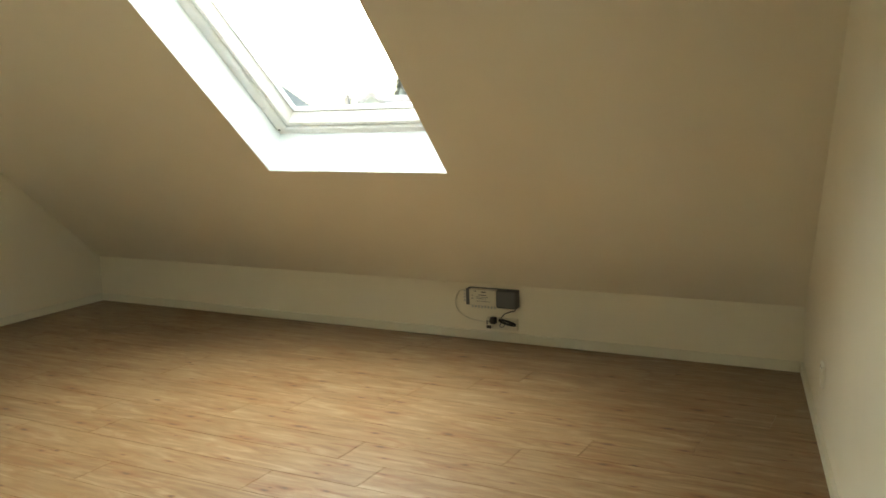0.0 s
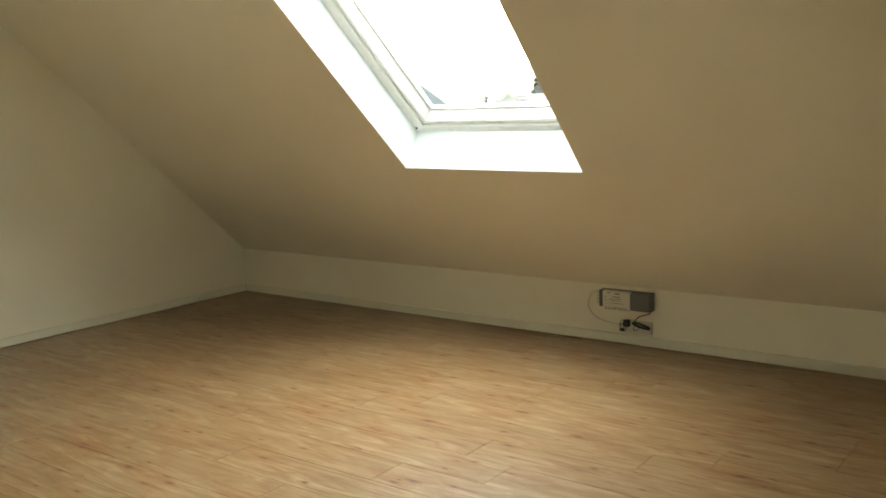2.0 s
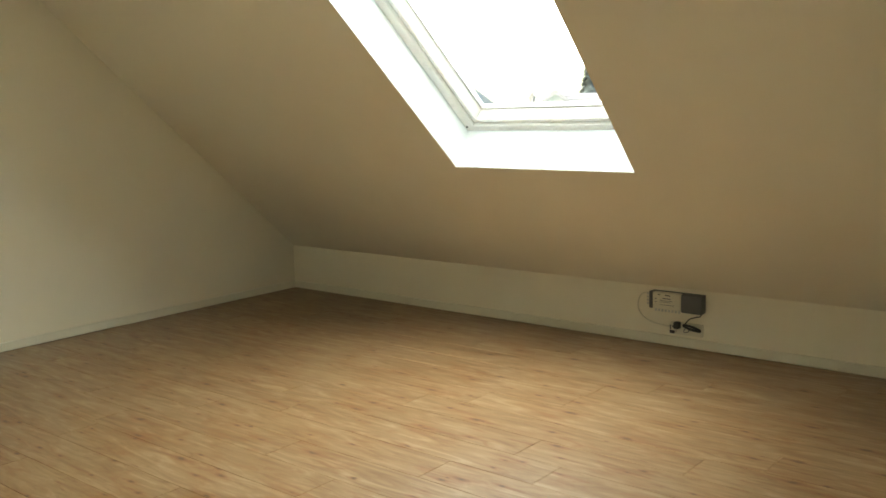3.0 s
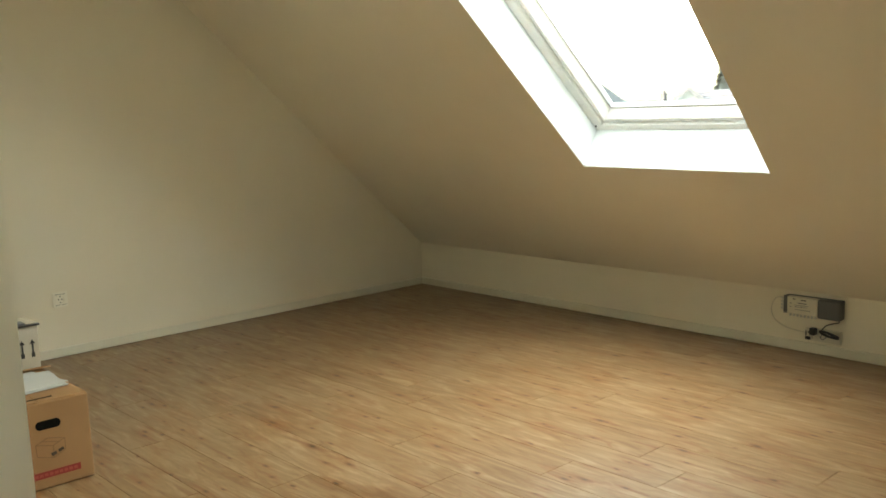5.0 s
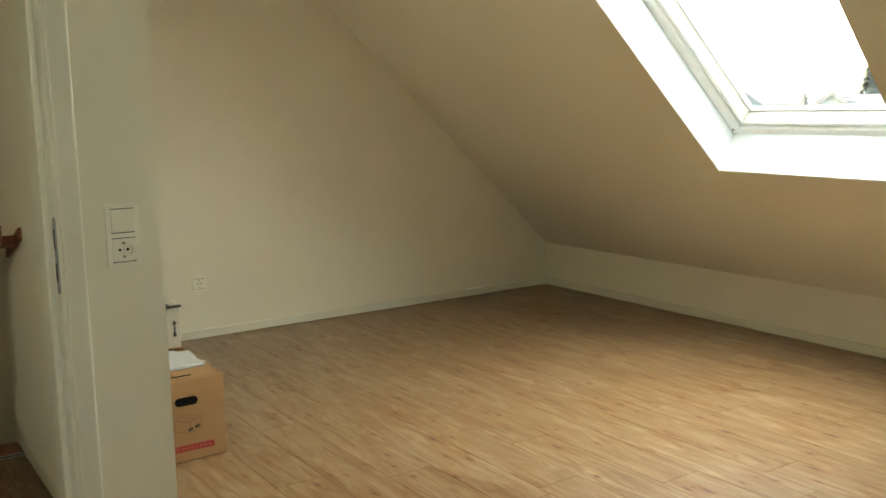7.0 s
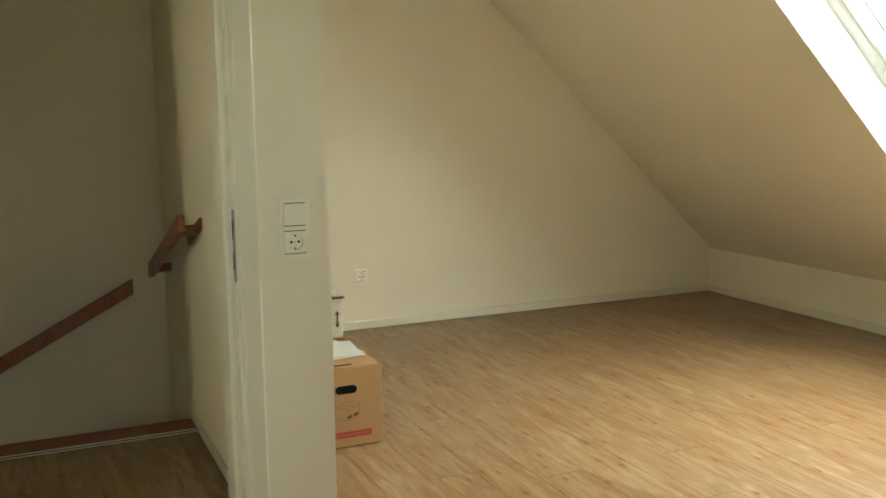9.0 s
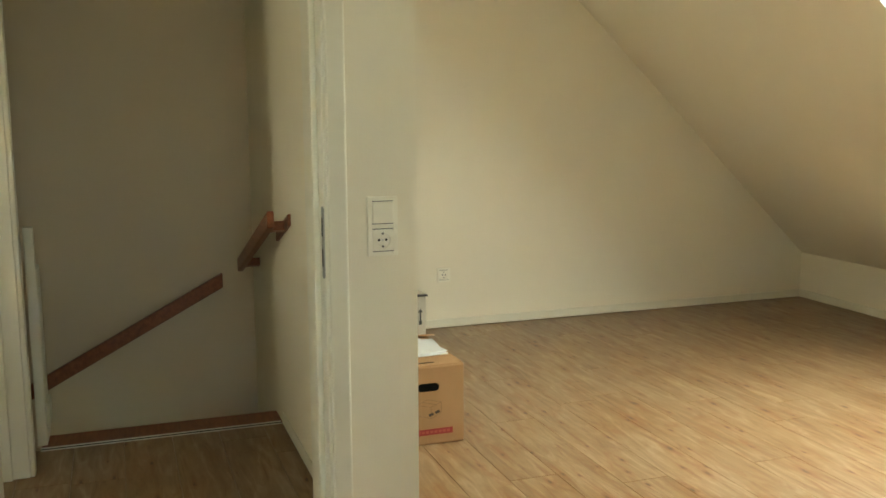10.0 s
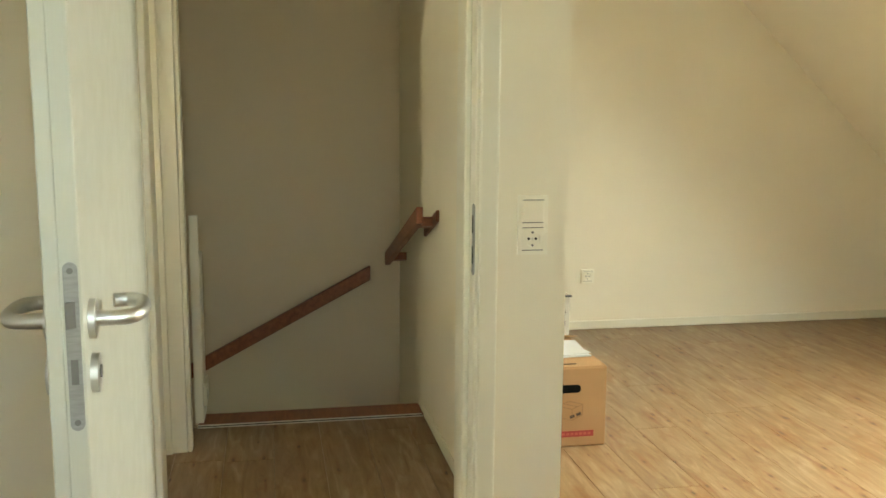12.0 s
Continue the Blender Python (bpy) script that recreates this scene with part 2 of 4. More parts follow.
def bm_tube(bm, pts, r, n=10, close=False):
    """A round tube along points, smoothed between them."""
    pts = [Vector(p) for p in pts]
    path = []
    for i in range(len(pts) - 1):
        p0, p1, p2, p3 = pts[max(i - 1, 0)], pts[i], pts[i + 1], pts[min(i + 2, len(pts) - 1)]
        for k in range(6):
            t = k / 6
            path.append(0.5 * ((2 * p1) + (p2 - p0) * t + (2 * p0 - 5 * p1 + 4 * p2 - p3) * t * t + (3 * p1 - p0 - 3 * p2 + p3) * t ** 3))
    path.append(pts[-1])
    rings = []
    up = Vector((0.31, 0.2, 0.93)).normalized()
    for i, p in enumerate(path):
        d = (path[min(i + 1, len(path) - 1)] - path[max(i - 1, 0)]).normalized()
        a = d.cross(up)
        if a.length < 0.1:
            a = d.cross(Vector((1, 0, 0)))
        a.normalize()
        b = d.cross(a)
        rings.append([bm.verts.new(p + (a * math.cos(w) + b * math.sin(w)) * r) for w in (2 * math.pi * k / n for k in range(n))])
    for r0, r1 in zip(rings, rings[1:]):
        for k in range(n):
            bm.faces.new((r0[k], r0[(k + 1) % n], r1[(k + 1) % n], r1[k]))
    bm.faces.new(rings[0])
    bm.faces.new(rings[-1])
    bmesh.ops.recalc_face_normals(bm, faces=bm.faces[:])
    return bm


def mesh_of(name, bm, material, smooth=False):
    me = bpy.data.meshes.new(name)
    bm.to_mesh(me)
    bm.free()
    me.materials.append(material)
    if smooth:
        me.shade_smooth()
        me.set_sharp_from_angle(angle=radians(40))
    return me


def solid(name, bm, material, label, category, kind="", group="", smooth=False):
    return tagged(new(name, mesh_of(name, bm, material, smooth)), label, category, group, kind)


def thing(name, label, category, at=(0, 0, 0), kind="", group=""):
    ob = tagged(new(name), label, category, group, kind)
    ob.empty_display_size = 0.05
    ob.location = at
    return ob


def part(name, bm, material, parent, label="", smooth=False):
    ob = new(name, mesh_of(name, bm, material, smooth))
    ob.parent = parent
    ob.matrix_parent_inverse = Matrix.Translation(-Vector(parent.location)) if parent.type == "EMPTY" and parent.parent is None else Matrix()
    return tagged(ob, label)


# ---- the room's shell ----
def right_x(y):
    """The wall beside the camera runs a little out of square."""
    return -0.205 + 0.205 * (4.218 - y)


WT = 0.15
solid("wall_gable", box(GX - WT, GX, LAND + 0.05, KY, -0.3, 4.0), WALL, "white painted gable wall under the roof slope", "wall", "structure")
solid("wall_knee", box(GX - WT, 1.3, KY, KY + WT, -0.3, KNEE + 0.01), WALL, "low white knee wall below the sloping ceiling", "wall", "structure")
EW0, EW1, EZ0, EZ1 = -0.40, 0.45, 0.90, 2.05          # unseen window added in the side wall, beside the camera, for its light


def east_block(bm, y0, y1, z0, z1, d0=0.0, d1=0.15):
    ring_ = ((y0, d0), (y0, d1), (y1, d1), (y1, d0))
    return bm_prism(bm, [(right_x(y) + d, y, z0) for y, d in ring_], [(right_x(y) + d, y, z1) for y, d in ring_])


E = bmesh.new()
for blk in ((EW1, KY, -0.3, 4.0), (BACK_Y, EW0, -0.3, 4.0), (EW0, EW1, -0.3, EZ0), (EW0, EW1, EZ1, 4.0)):
    east_block(E, *blk)
solid("wall_east", E, WALL, "white painted side wall beside the window", "wall", "structure")
solid("wall_partition", box(GX, DX, LAND, PIER, -0.3, CEIL + 0.1), WALL, "white partition between the room and the stairs", "wall", "structure")
W = bmesh.new()
bm_box(W, DX - 0.146, DX, BACK_Y, -0.50, -0.3, CEIL + 0.1)
bm_box(W, DX - 0.146, DX, -0.50, JY + 0.055, 2.06, CEIL + 0.1)
bm_box(W, DX - 0.146, DX, JY + 0.055, LAND, -0.3, CEIL + 0.1)
solid("wall_door", W, WALL, "white wall holding the open door", "wall", "structure")
W = bmesh.new()
for blk in ((DX, -0.5, -0.3, 2.7), (0.1, 1.7, -0.3, 2.7), (-0.5, 0.1, -0.3, 1.15), (-0.5, 0.1, 1.85, 2.7)):
    bm_box(W, blk[0], blk[1], BACK_Y - WT, BACK_Y, blk[2], blk[3])
solid("wall_south", W, WALL, "plain white wall at the room's back", "wall", "structure")


def skr(s):
    """The opening's second side, a little out of square."""
    return -1.614 + 0.066 * s


S = bmesh.new()
TOP = (CEIL - O.z) / U.z
L0 = -(KY - O.y) / -U.y - 0.0
outer = [(GX - WT, L0 - 0.2), (1.5, L0 - 0.2), (1.5, TOP + 0.15), (GX - WT, TOP + 0.15)]
inner = [(SK_L, -0.012), (skr(-0.020), -0.020), (skr(1.42), 1.42), (SK_L, 1.42)]
levels = [[[S.verts.new(sp(x, s_, o)) for x, s_ in loop] for loop in (outer, inner)] for o in (0, 0.22)]
for i in range(4):
    j = (i + 1) % 4
    for out, inn in levels:
        S.faces.new((out[i], out[j], inn[j], inn[i]))
    for k in (0, 1):
        S.faces.new((levels[0][k][i], levels[0][k][j], levels[1][k][j], levels[1][k][i]))
bmesh.ops.recalc_face_normals(S, faces=S.faces[:])
solid("ceiling_slope", S, SLOPE, "sloping white plastered ceiling with a window opening", "ceiling", "structure")
C = bmesh.new()
bm_box(C, -4.9, 1.7, BACK_Y - 0.15, O.y + U.y * TOP + 0.02, CEIL, CEIL + 0.12)
solid("ceiling", C, SLOPE, "flat white plastered ceiling", "ceiling", "structure")

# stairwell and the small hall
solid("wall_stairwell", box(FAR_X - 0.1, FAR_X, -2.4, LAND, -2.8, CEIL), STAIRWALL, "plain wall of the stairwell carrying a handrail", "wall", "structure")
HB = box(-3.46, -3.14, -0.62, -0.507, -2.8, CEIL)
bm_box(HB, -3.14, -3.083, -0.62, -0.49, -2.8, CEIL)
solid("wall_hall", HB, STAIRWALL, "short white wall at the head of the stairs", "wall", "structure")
H = bmesh.new()
SW0, SW1, SZ0, SZ1 = -2.80, -2.36, 0.95, 1.95
for blk in ((-3.34, SW0, -0.3, CEIL), (SW1, DX - 0.146, -0.3, CEIL), (SW0, SW1, -0.3, SZ0), (SW0, SW1, SZ1, CEIL)):
    bm_box(H, blk[0], blk[1], -1.75, -1.60, blk[2], blk[3])
bm_box(H, -3.46, -3.34, -1.75, -0.62, -2.8, CEIL)
solid("wall_side_room", H, WALL, "white walls of the neighbouring room", "wall", "structure")
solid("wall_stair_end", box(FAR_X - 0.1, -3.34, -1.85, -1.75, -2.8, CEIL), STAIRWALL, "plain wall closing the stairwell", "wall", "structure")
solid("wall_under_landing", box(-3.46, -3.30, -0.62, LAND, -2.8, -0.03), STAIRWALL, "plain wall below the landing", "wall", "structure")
solid("stair_floor", box(FAR_X - 0.1, -3.2, -2.5, LAND, -2.9, -2.8), SCREED, "grey floor at the foot of the stairs", "floor", "structure")

# base boards
BB, BT = 0.051, 0.014


def baseboard(x0, x1, y0, y1, label):
    bm = box(x0, x1, y0, y1, 0.001, BB, bevel=0.004)
    return solid("baseboard", bm, TRIM, label, "baseboard", "structure")


baseboard(GX, GX + BT, PIER + BT, KY - BT, "narrow white baseboard along the gable wall")
baseboard(GX, -0.22, KY - BT, KY, "narrow white baseboard along the knee wall")
baseboard(GX, DX - 0.002, PIER, PIER + BT, "narrow white baseboard along the partition")
baseboard(STAIR_X + 0.02, DX - 0.16, LAND - 0.008, LAND, "narrow white baseboard beside the landing")
baseboard(STAIR_X, -3.14, -0.507, -0.507 + BT, "short white baseboard at the stair head")
bm = bm_prism(bmesh.new(), [(right_x(y) - d, y, 0.001) for y, d in ((KY - BT, 0), (KY - BT, BT), (BACK_Y, BT), (BACK_Y, 0))],
              [(right_x(y) - d, y, BB) for y, d in ((KY - BT, 0), (KY - BT, BT), (BACK_Y, BT), (BACK_Y, 0))])
solid("baseboard", bm, TRIM, "narrow white baseboard along the side wall", "baseboard", "structure")

# ---- roof window ----
win = thing("window_1", "white roof window set deep in the sloping ceiling", "roof window", sp((SK_L + SK_R) / 2, 0.7, 0.2), "structure")
LT = 0.004
bm = bmesh.new()
bm_prism(bm, [sp(SK_L, -0.0118, 0.002), sp(SK_L + LT, -0.0118, 0.002), sp(SK_L + LT, 1.42, 0.002), sp(SK_L, 1.42, 0.002)], [sp(SK_L, 0, 0.23), sp(SK_L + LT, 0, 0.23), sp(SK_L + LT, 1.42, 0.23), sp(SK_L, 1.42, 0.23)])
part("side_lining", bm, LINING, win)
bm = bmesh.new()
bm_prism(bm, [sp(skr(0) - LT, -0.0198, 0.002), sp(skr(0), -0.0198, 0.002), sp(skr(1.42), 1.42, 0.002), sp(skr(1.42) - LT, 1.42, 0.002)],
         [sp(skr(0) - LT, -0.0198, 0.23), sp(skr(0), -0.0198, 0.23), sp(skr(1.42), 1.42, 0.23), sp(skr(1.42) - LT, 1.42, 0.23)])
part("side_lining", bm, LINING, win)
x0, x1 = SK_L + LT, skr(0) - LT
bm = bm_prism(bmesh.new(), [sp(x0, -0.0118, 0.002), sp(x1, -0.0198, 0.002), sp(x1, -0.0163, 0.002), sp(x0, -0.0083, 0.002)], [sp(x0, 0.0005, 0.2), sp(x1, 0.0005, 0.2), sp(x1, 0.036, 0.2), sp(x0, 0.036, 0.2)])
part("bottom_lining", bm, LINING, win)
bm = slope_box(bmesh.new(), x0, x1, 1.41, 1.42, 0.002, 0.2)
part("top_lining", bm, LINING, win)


def ring(bm, x0, x1, s0, s1, w, o0, o1, wb=None):
    """Four rails round an opening in the slope."""
    wb = w if wb is None else wb
    slope_box(bm, x0, x0 + w, s0, s1, o0, o1)
    slope_box(bm, x1 - w, x1, s0, s1, o0, o1)
    slope_box(bm, x0 + w, x1 - w, s0, s0 + wb, o0, o1)
    slope_box(bm, x0 + w, x1 - w, s1 - wb, s1, o0, o1)
    return bm


def bevelled_ring(bm, x0, x1, s0, s1, o0, steps):
    """A rail round an opening in the slope, its section given as (inset, outward) steps."""
    loops = [[bm.verts.new(sp(x, s_, o0 + do)) for x, s_ in ((x0 + d, s0 + d), (x1 - d, s0 + d), (x1 - d, s1 - d), (x0 + d, s1 - d))] for d, do in steps]
    for la, lb in zip(loops, loops[1:] + loops[:1]):
        for i in range(4):
            j = (i + 1) % 4
            bm.faces.new((la[i], la[j], lb[j], lb[i]))
    bmesh.ops.recalc_face_normals(bm, faces=bm.faces[:])
    return bm


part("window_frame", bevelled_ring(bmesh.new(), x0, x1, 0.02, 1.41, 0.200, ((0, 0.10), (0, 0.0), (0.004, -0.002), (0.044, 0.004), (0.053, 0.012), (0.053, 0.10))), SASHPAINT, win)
SEAL = paint("grey_seal", (0.42, 0.42, 0.40), 0.6)
part("groove", ring(bmesh.new(), x0 + 0.053, x1 - 0.053, 0.073, 1.357, 0.004, 0.232, 0.30), SEAL, win)
part("sash", bevelled_ring(bmesh.new(), x0 + 0.057, x1 - 0.057, 0.077, 1.353, 0.212, ((0, 0.08), (0, 0.006), (0.004, 0.0), (0.020, 0.002), (0.026, 0.008), (0.052, 0.044), (0.056, 0.050), (0.056, 0.08))), SASHPAINT, win)
part("glazing_seal", ring(bmesh.new(), x0 + 0.1125, x1 - 0.1125, 0.1325, 1.2975, 0.004, 0.256, 0.275), SEAL, win)
pane = part("pane", slope_box(bmesh.new(), x0 + 0.10, x1 - 0.10, 0.12, 1.31, 0.262, 0.268), GLASS, win)
pane.visible_shadow = False
for sx in (x0 + 0.012, ):
    bm = bm_cyl(bmesh.new(), sp(sx, 0.065, 0.196), sp(sx, 0.065, 0.201), 0.006, 12)
    part("screw_cap", bm, GREYPLASTIC, win)
daylight("window_daylight", sp((SK_L + SK_R) / 2, 0.86, 0.33), -N + Vector((0.12, 0, 0)), 1.0, 1.06, 5.7, (0.965, 0.998, 0.985))
# Second lamp hung outside the glass, added to sharpen the floor's light pool.
daylight("sky_daylight", sp(-2.35, 0.96, 0.95), -N + Vector((0.25, 0, 0)), 0.9, 0.9, 4.2, (0.965, 0.998, 0.985))

# Unseen window with its lamp, placed to light the pier and door edge.
win2 = thing("added_window_2", "unseen white casement window added to the side wall", "window", (right_x(0.025), 0.025, 1.4), "structure")
fr = bmesh.new()
for blk in ((EW0, EW0 + 0.07, EZ0, EZ1), (EW1 - 0.07, EW1, EZ0, EZ1), (EW0 + 0.07, EW1 - 0.07, EZ0, EZ0 + 0.07), (EW0 + 0.07, EW1 - 0.07, EZ1 - 0.07, EZ1)):
    east_block(fr, *blk, 0.05, 0.12)
part("window_frame", fr, TRIM, win2)
pane2 = part("pane", east_block(bmesh.new(), EW0 + 0.06, EW1 - 0.06, EZ0 + 0.06, EZ1 - 0.06, 0.08, 0.086), GLASS, win2)
pane2.visible_shadow = False
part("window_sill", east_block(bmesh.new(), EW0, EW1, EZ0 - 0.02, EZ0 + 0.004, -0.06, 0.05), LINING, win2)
win3 = thing("window_3", "white framed window of the neighbouring room", "window", (-2.58, -1.68, 1.4), "structure")
fr = bmesh.new()
for blk in ((SW0, SW0 + 0.05, SZ0, SZ1), (SW1 - 0.05, SW1, SZ0, SZ1), (SW0 + 0.05, SW1 - 0.05, SZ0, SZ0 + 0.05), (SW0 + 0.05, SW1 - 0.05, SZ1 - 0.05, SZ1)):
    bm_box(fr, blk[0], blk[1], -1.70, -1.65, blk[2], blk[3])
part("window_frame", fr, TRIM, win3)
pane3 = part("pane", box(SW0 + 0.04, SW1 - 0.04, -1.68, -1.675, SZ0 + 0.04, SZ1 - 0.04), GLASS, win3)
pane3.visible_shadow = False
daylight("room_window_daylight", (-2.58, -1.73, (SZ0 + SZ1) / 2), (0, 1, 0), SW1 - SW0, SZ1 - SZ0, 0.27, (1.0, 0.87, 0.68))
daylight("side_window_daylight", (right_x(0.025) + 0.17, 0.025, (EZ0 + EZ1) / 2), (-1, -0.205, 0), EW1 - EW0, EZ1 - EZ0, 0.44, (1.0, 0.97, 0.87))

# Unseen window and lamp, added to light the wall behind the door leaf.
win4 = thing("added_window_4", "unseen white framed window added at the room's back", "window", (-0.2, BACK_Y - 0.08, 1.4), "structure")
fr = bmesh.new()
for blk in ((-0.5, -0.44, 1.15, 1.85), (0.04, 0.1, 1.15, 1.85), (-0.44, 0.04, 1.15, 1.21), (-0.44, 0.04, 1.79, 1.85)):
    bm_box(fr, blk[0], blk[1], BACK_Y - 0.1, BACK_Y - 0.05, blk[2], blk[3])
part("window_frame", fr, TRIM, win4)
pane4 = part("pane", box(-0.45, 0.05, BACK_Y - 0.08, BACK_Y - 0.074, 1.2, 1.8), GLASS, win4)
pane4.visible_shadow = False
daylight("back_window_daylight", (-0.2, BACK_Y - 0.14, 1.5), (0, 1, 0), 0.6, 0.7, 0.02, (1.0, 0.98, 0.86))

# ---- door and its frame ----
df = thing("door_frame", "white lacquered door frame with rounded casings", "door frame", (DX, 0, 0), "structure")
for y0, y1 in ((JY + 0.010, JY + 0.060), (HY - 0.055, HY - 0.006)):
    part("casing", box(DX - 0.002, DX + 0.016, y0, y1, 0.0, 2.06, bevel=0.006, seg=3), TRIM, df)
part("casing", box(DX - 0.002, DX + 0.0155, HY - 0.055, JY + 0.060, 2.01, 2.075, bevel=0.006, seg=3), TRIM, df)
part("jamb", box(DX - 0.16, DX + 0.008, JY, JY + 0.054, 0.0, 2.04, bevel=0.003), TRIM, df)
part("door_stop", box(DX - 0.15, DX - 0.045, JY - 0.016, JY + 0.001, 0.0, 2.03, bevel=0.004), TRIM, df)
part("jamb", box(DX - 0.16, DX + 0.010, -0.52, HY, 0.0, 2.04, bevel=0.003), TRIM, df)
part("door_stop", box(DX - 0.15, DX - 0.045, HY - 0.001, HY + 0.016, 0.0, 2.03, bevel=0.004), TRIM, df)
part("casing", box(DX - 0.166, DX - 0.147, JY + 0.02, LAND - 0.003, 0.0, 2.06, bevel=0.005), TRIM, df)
bm = box(DX - 0.013, DX + 0.0085, JY - 0.0025, JY + 0.001, 0.868, 1.030, bevel=0.001)
for z in (0.868, 1.030):
    bm_cyl(bm, (DX - 0.00225, JY - 0.0025, z), (DX - 0.00225, JY + 0.001, z), 0.0107, 20)
strike = part("strike_plate", bm, FOREND, df, "satin steel strike plate")
for z0, z1 in ((0.965, 1.012), (0.887, 0.932)):
    part("latch_hole", box(DX - 0.0095, DX + 0.001, JY - 0.0035, JY + 0.001, z0, z1, bevel=0.001), DARK, strike)
door = thing("door_1", "white panelled door standing open, with steel handles", "door", (-1.87, -0.46, 0), "structure")
E0, E1 = Vector((-1.87, -0.46)), Vector((-0.88, -0.4125))        # hinge end and lock end of the visible face
DA = (E1 - E0).normalized()
DN = Vector((-DA.y, DA.x))                                        # towards the doorway


def dp(a, o, z):
    """A point of the leaf: a metres from the hinge, o out of the face that shows."""
    q = E0 + DA * a + DN * o
    return Vector((q.x, q.y, z))


def leaf_box(bm, a0, a1, o0, o1, z0, z1, bevel=0.0, seg=2):
    before = set(bm.verts)
    lo = [dp(a0, o0, z0), dp(a1, o0, z0), dp(a1, o1, z0), dp(a0, o1, z0)]
    hi = [dp(a0, o0, z1), dp(a1, o0, z1), dp(a1, o1, z1), dp(a0, o1, z1)]
    bm_prism(bm, lo, hi)
    if bevel:
        vs = [v for v in bm.verts if v not in before]
        bmesh.ops.bevel(bm, geom=list({e for v in vs for e in v.link_edges}), offset=bevel, segments=seg, affect="EDGES", profile=0.5)
    return bm


LW = (E1 - E0).length
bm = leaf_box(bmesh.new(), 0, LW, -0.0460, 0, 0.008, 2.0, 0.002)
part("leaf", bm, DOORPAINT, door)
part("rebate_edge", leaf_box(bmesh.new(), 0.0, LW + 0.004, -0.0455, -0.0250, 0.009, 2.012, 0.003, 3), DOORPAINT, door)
forend = part("lock_forend", bmesh.new(), FOREND, door, "brushed steel lock plate")
bm = leaf_box(bmesh.new(), LW - 0.001, LW + 0.0022, -0.0215, -0.0035, 0.872, 1.076, 0.0006)
for z in (0.872, 1.076):
    bm_cyl(bm, dp(LW - 0.001, -0.0125, z), dp(LW + 0.0025, -0.0125, z), 0.009, 20)
forend.data = mesh_of("lock_forend", bm, FOREND)
part("latch", bm_prism(bmesh.new(), [dp(LW, -0.019, 1.000), dp(LW, -0.006, 1.000), dp(LW + 0.012, -0.019, 1.000)], [dp(LW, -0.019, 1.034), dp(LW, -0.006, 1.034), dp(LW + 0.012, -0.019, 1.034)]), DARKSTEEL, forend)
part("bolt", leaf_box(bmesh.new(), LW + 0.001, LW + 0.003, -0.017, -0.008, 0.925, 0.958), DARKSTEEL, forend)
for z in (0.874, 1.074):
    part("screw", bm_cyl(bmesh.new(), dp(LW, -0.0125, z), dp(LW + 0.0035, -0.0125, z), 0.004, 14), DARKSTEEL, forend)


def lever(side):
    """A curved lever handle with its round rose and key rose, on one face."""
    o = 0.0 if side > 0 else -0.0460
    a0, z0 = LW - 0.062, 0.997
    tag = "brushed steel lever handle"
    h = part("handle", bm_tube(bmesh.new(), [dp(a0, o, z0), dp(a0, o + side * 0.03, z0), dp(a0 - 0.006, o + side * 0.052, z0), dp(a0 - 0.03, o + side * 0.062, z0), dp(a0 - 0.075, o + side * 0.063, z0),
                                             dp(a0 - 0.105, o + side * 0.058, z0), dp(a0 - 0.122, o + side * 0.040, z0), dp(a0 - 0.118, o + side * 0.018, z0)], 0.0105, 14), STEEL, door, tag, True)
    part("rose", bm_cyl(bmesh.new(), dp(a0, o, z0), dp(a0, o + side * 0.009, z0), 0.027, 32), STEEL, door, "round steel rose", True)
    k = part("key_rose", bm_cyl(bmesh.new(), dp(a0, o, z0 - 0.075), dp(a0, o + side * 0.010, z0 - 0.075), 0.027, 32), STEEL, door, "round steel key rose", True)
    part("cylinder", bm_cyl(bmesh.new(), dp(a0, o, z0 - 0.073), dp(a0, o + side * 0.0125, z0 - 0.073), 0.009, 16), DARKSTEEL, k)
    return h


lever(1)
lever(-1)
for z in (0.25, 1.75):
    part("hinge", bm_cyl(bmesh.new(), dp(-0.012, -0.045, z - 0.04), dp(-0.012, -0.045, z + 0.04), 0.008, 14), STEEL, door)

# second door's frame, at the head of the stairs
sf = thing("door_frame", "white lacquered frame of the neighbouring doorway", "door frame", (-3.083, -0.55, 0), "structure")
part("jamb", box(-3.086, -3.066, -0.625, -0.490, 0.0, 2.04, bevel=0.003), TRIM, sf)
part("casing", box(-3.135, -3.070, -0.490, -0.474, 0.0, 2.06, bevel=0.005, seg=3), TRIM, sf)
part("door_stop", box(-3.067, -3.050, -0.620, -0.545, 0.0, 2.03, bevel=0.004), TRIM, sf)

# ---- stair head ----
tr = thing("stair_head", "reddish stained wooden nosing at the stair head", "stairs", (STAIR_X, 0, 0), "structure")
part("nosing", box(STAIR_X - 0.150, STAIR_X - 0.004, -0.475, LAND - 0.001, -0.035, 0.004, bevel=0.008, seg=3), REDWOOD, tr)
for i in range(6):
    part("tread", box(FAR_X + 0.002, -3.465, LAND - 0.03 - 0.26 * (i + 1), LAND - 0.26 * i - 0.002, -0.27 - 0.19 * i, -0.23 - 0.19 * i, bevel=0.004), REDWOOD, tr)
es = thing("edge_strip", "aluminium edge strip closing the laminate", "floor strip", (STAIR_X, 0, 0), "structure")
EDGE = paint("satin_aluminium", (0.66, 0.66, 0.63), 0.5)
part("strip", box(STAIR_X - 0.004, STAIR_X + 0.003, -0.475, LAND - 0.009, -0.004, 0.0060), EDGE, es)
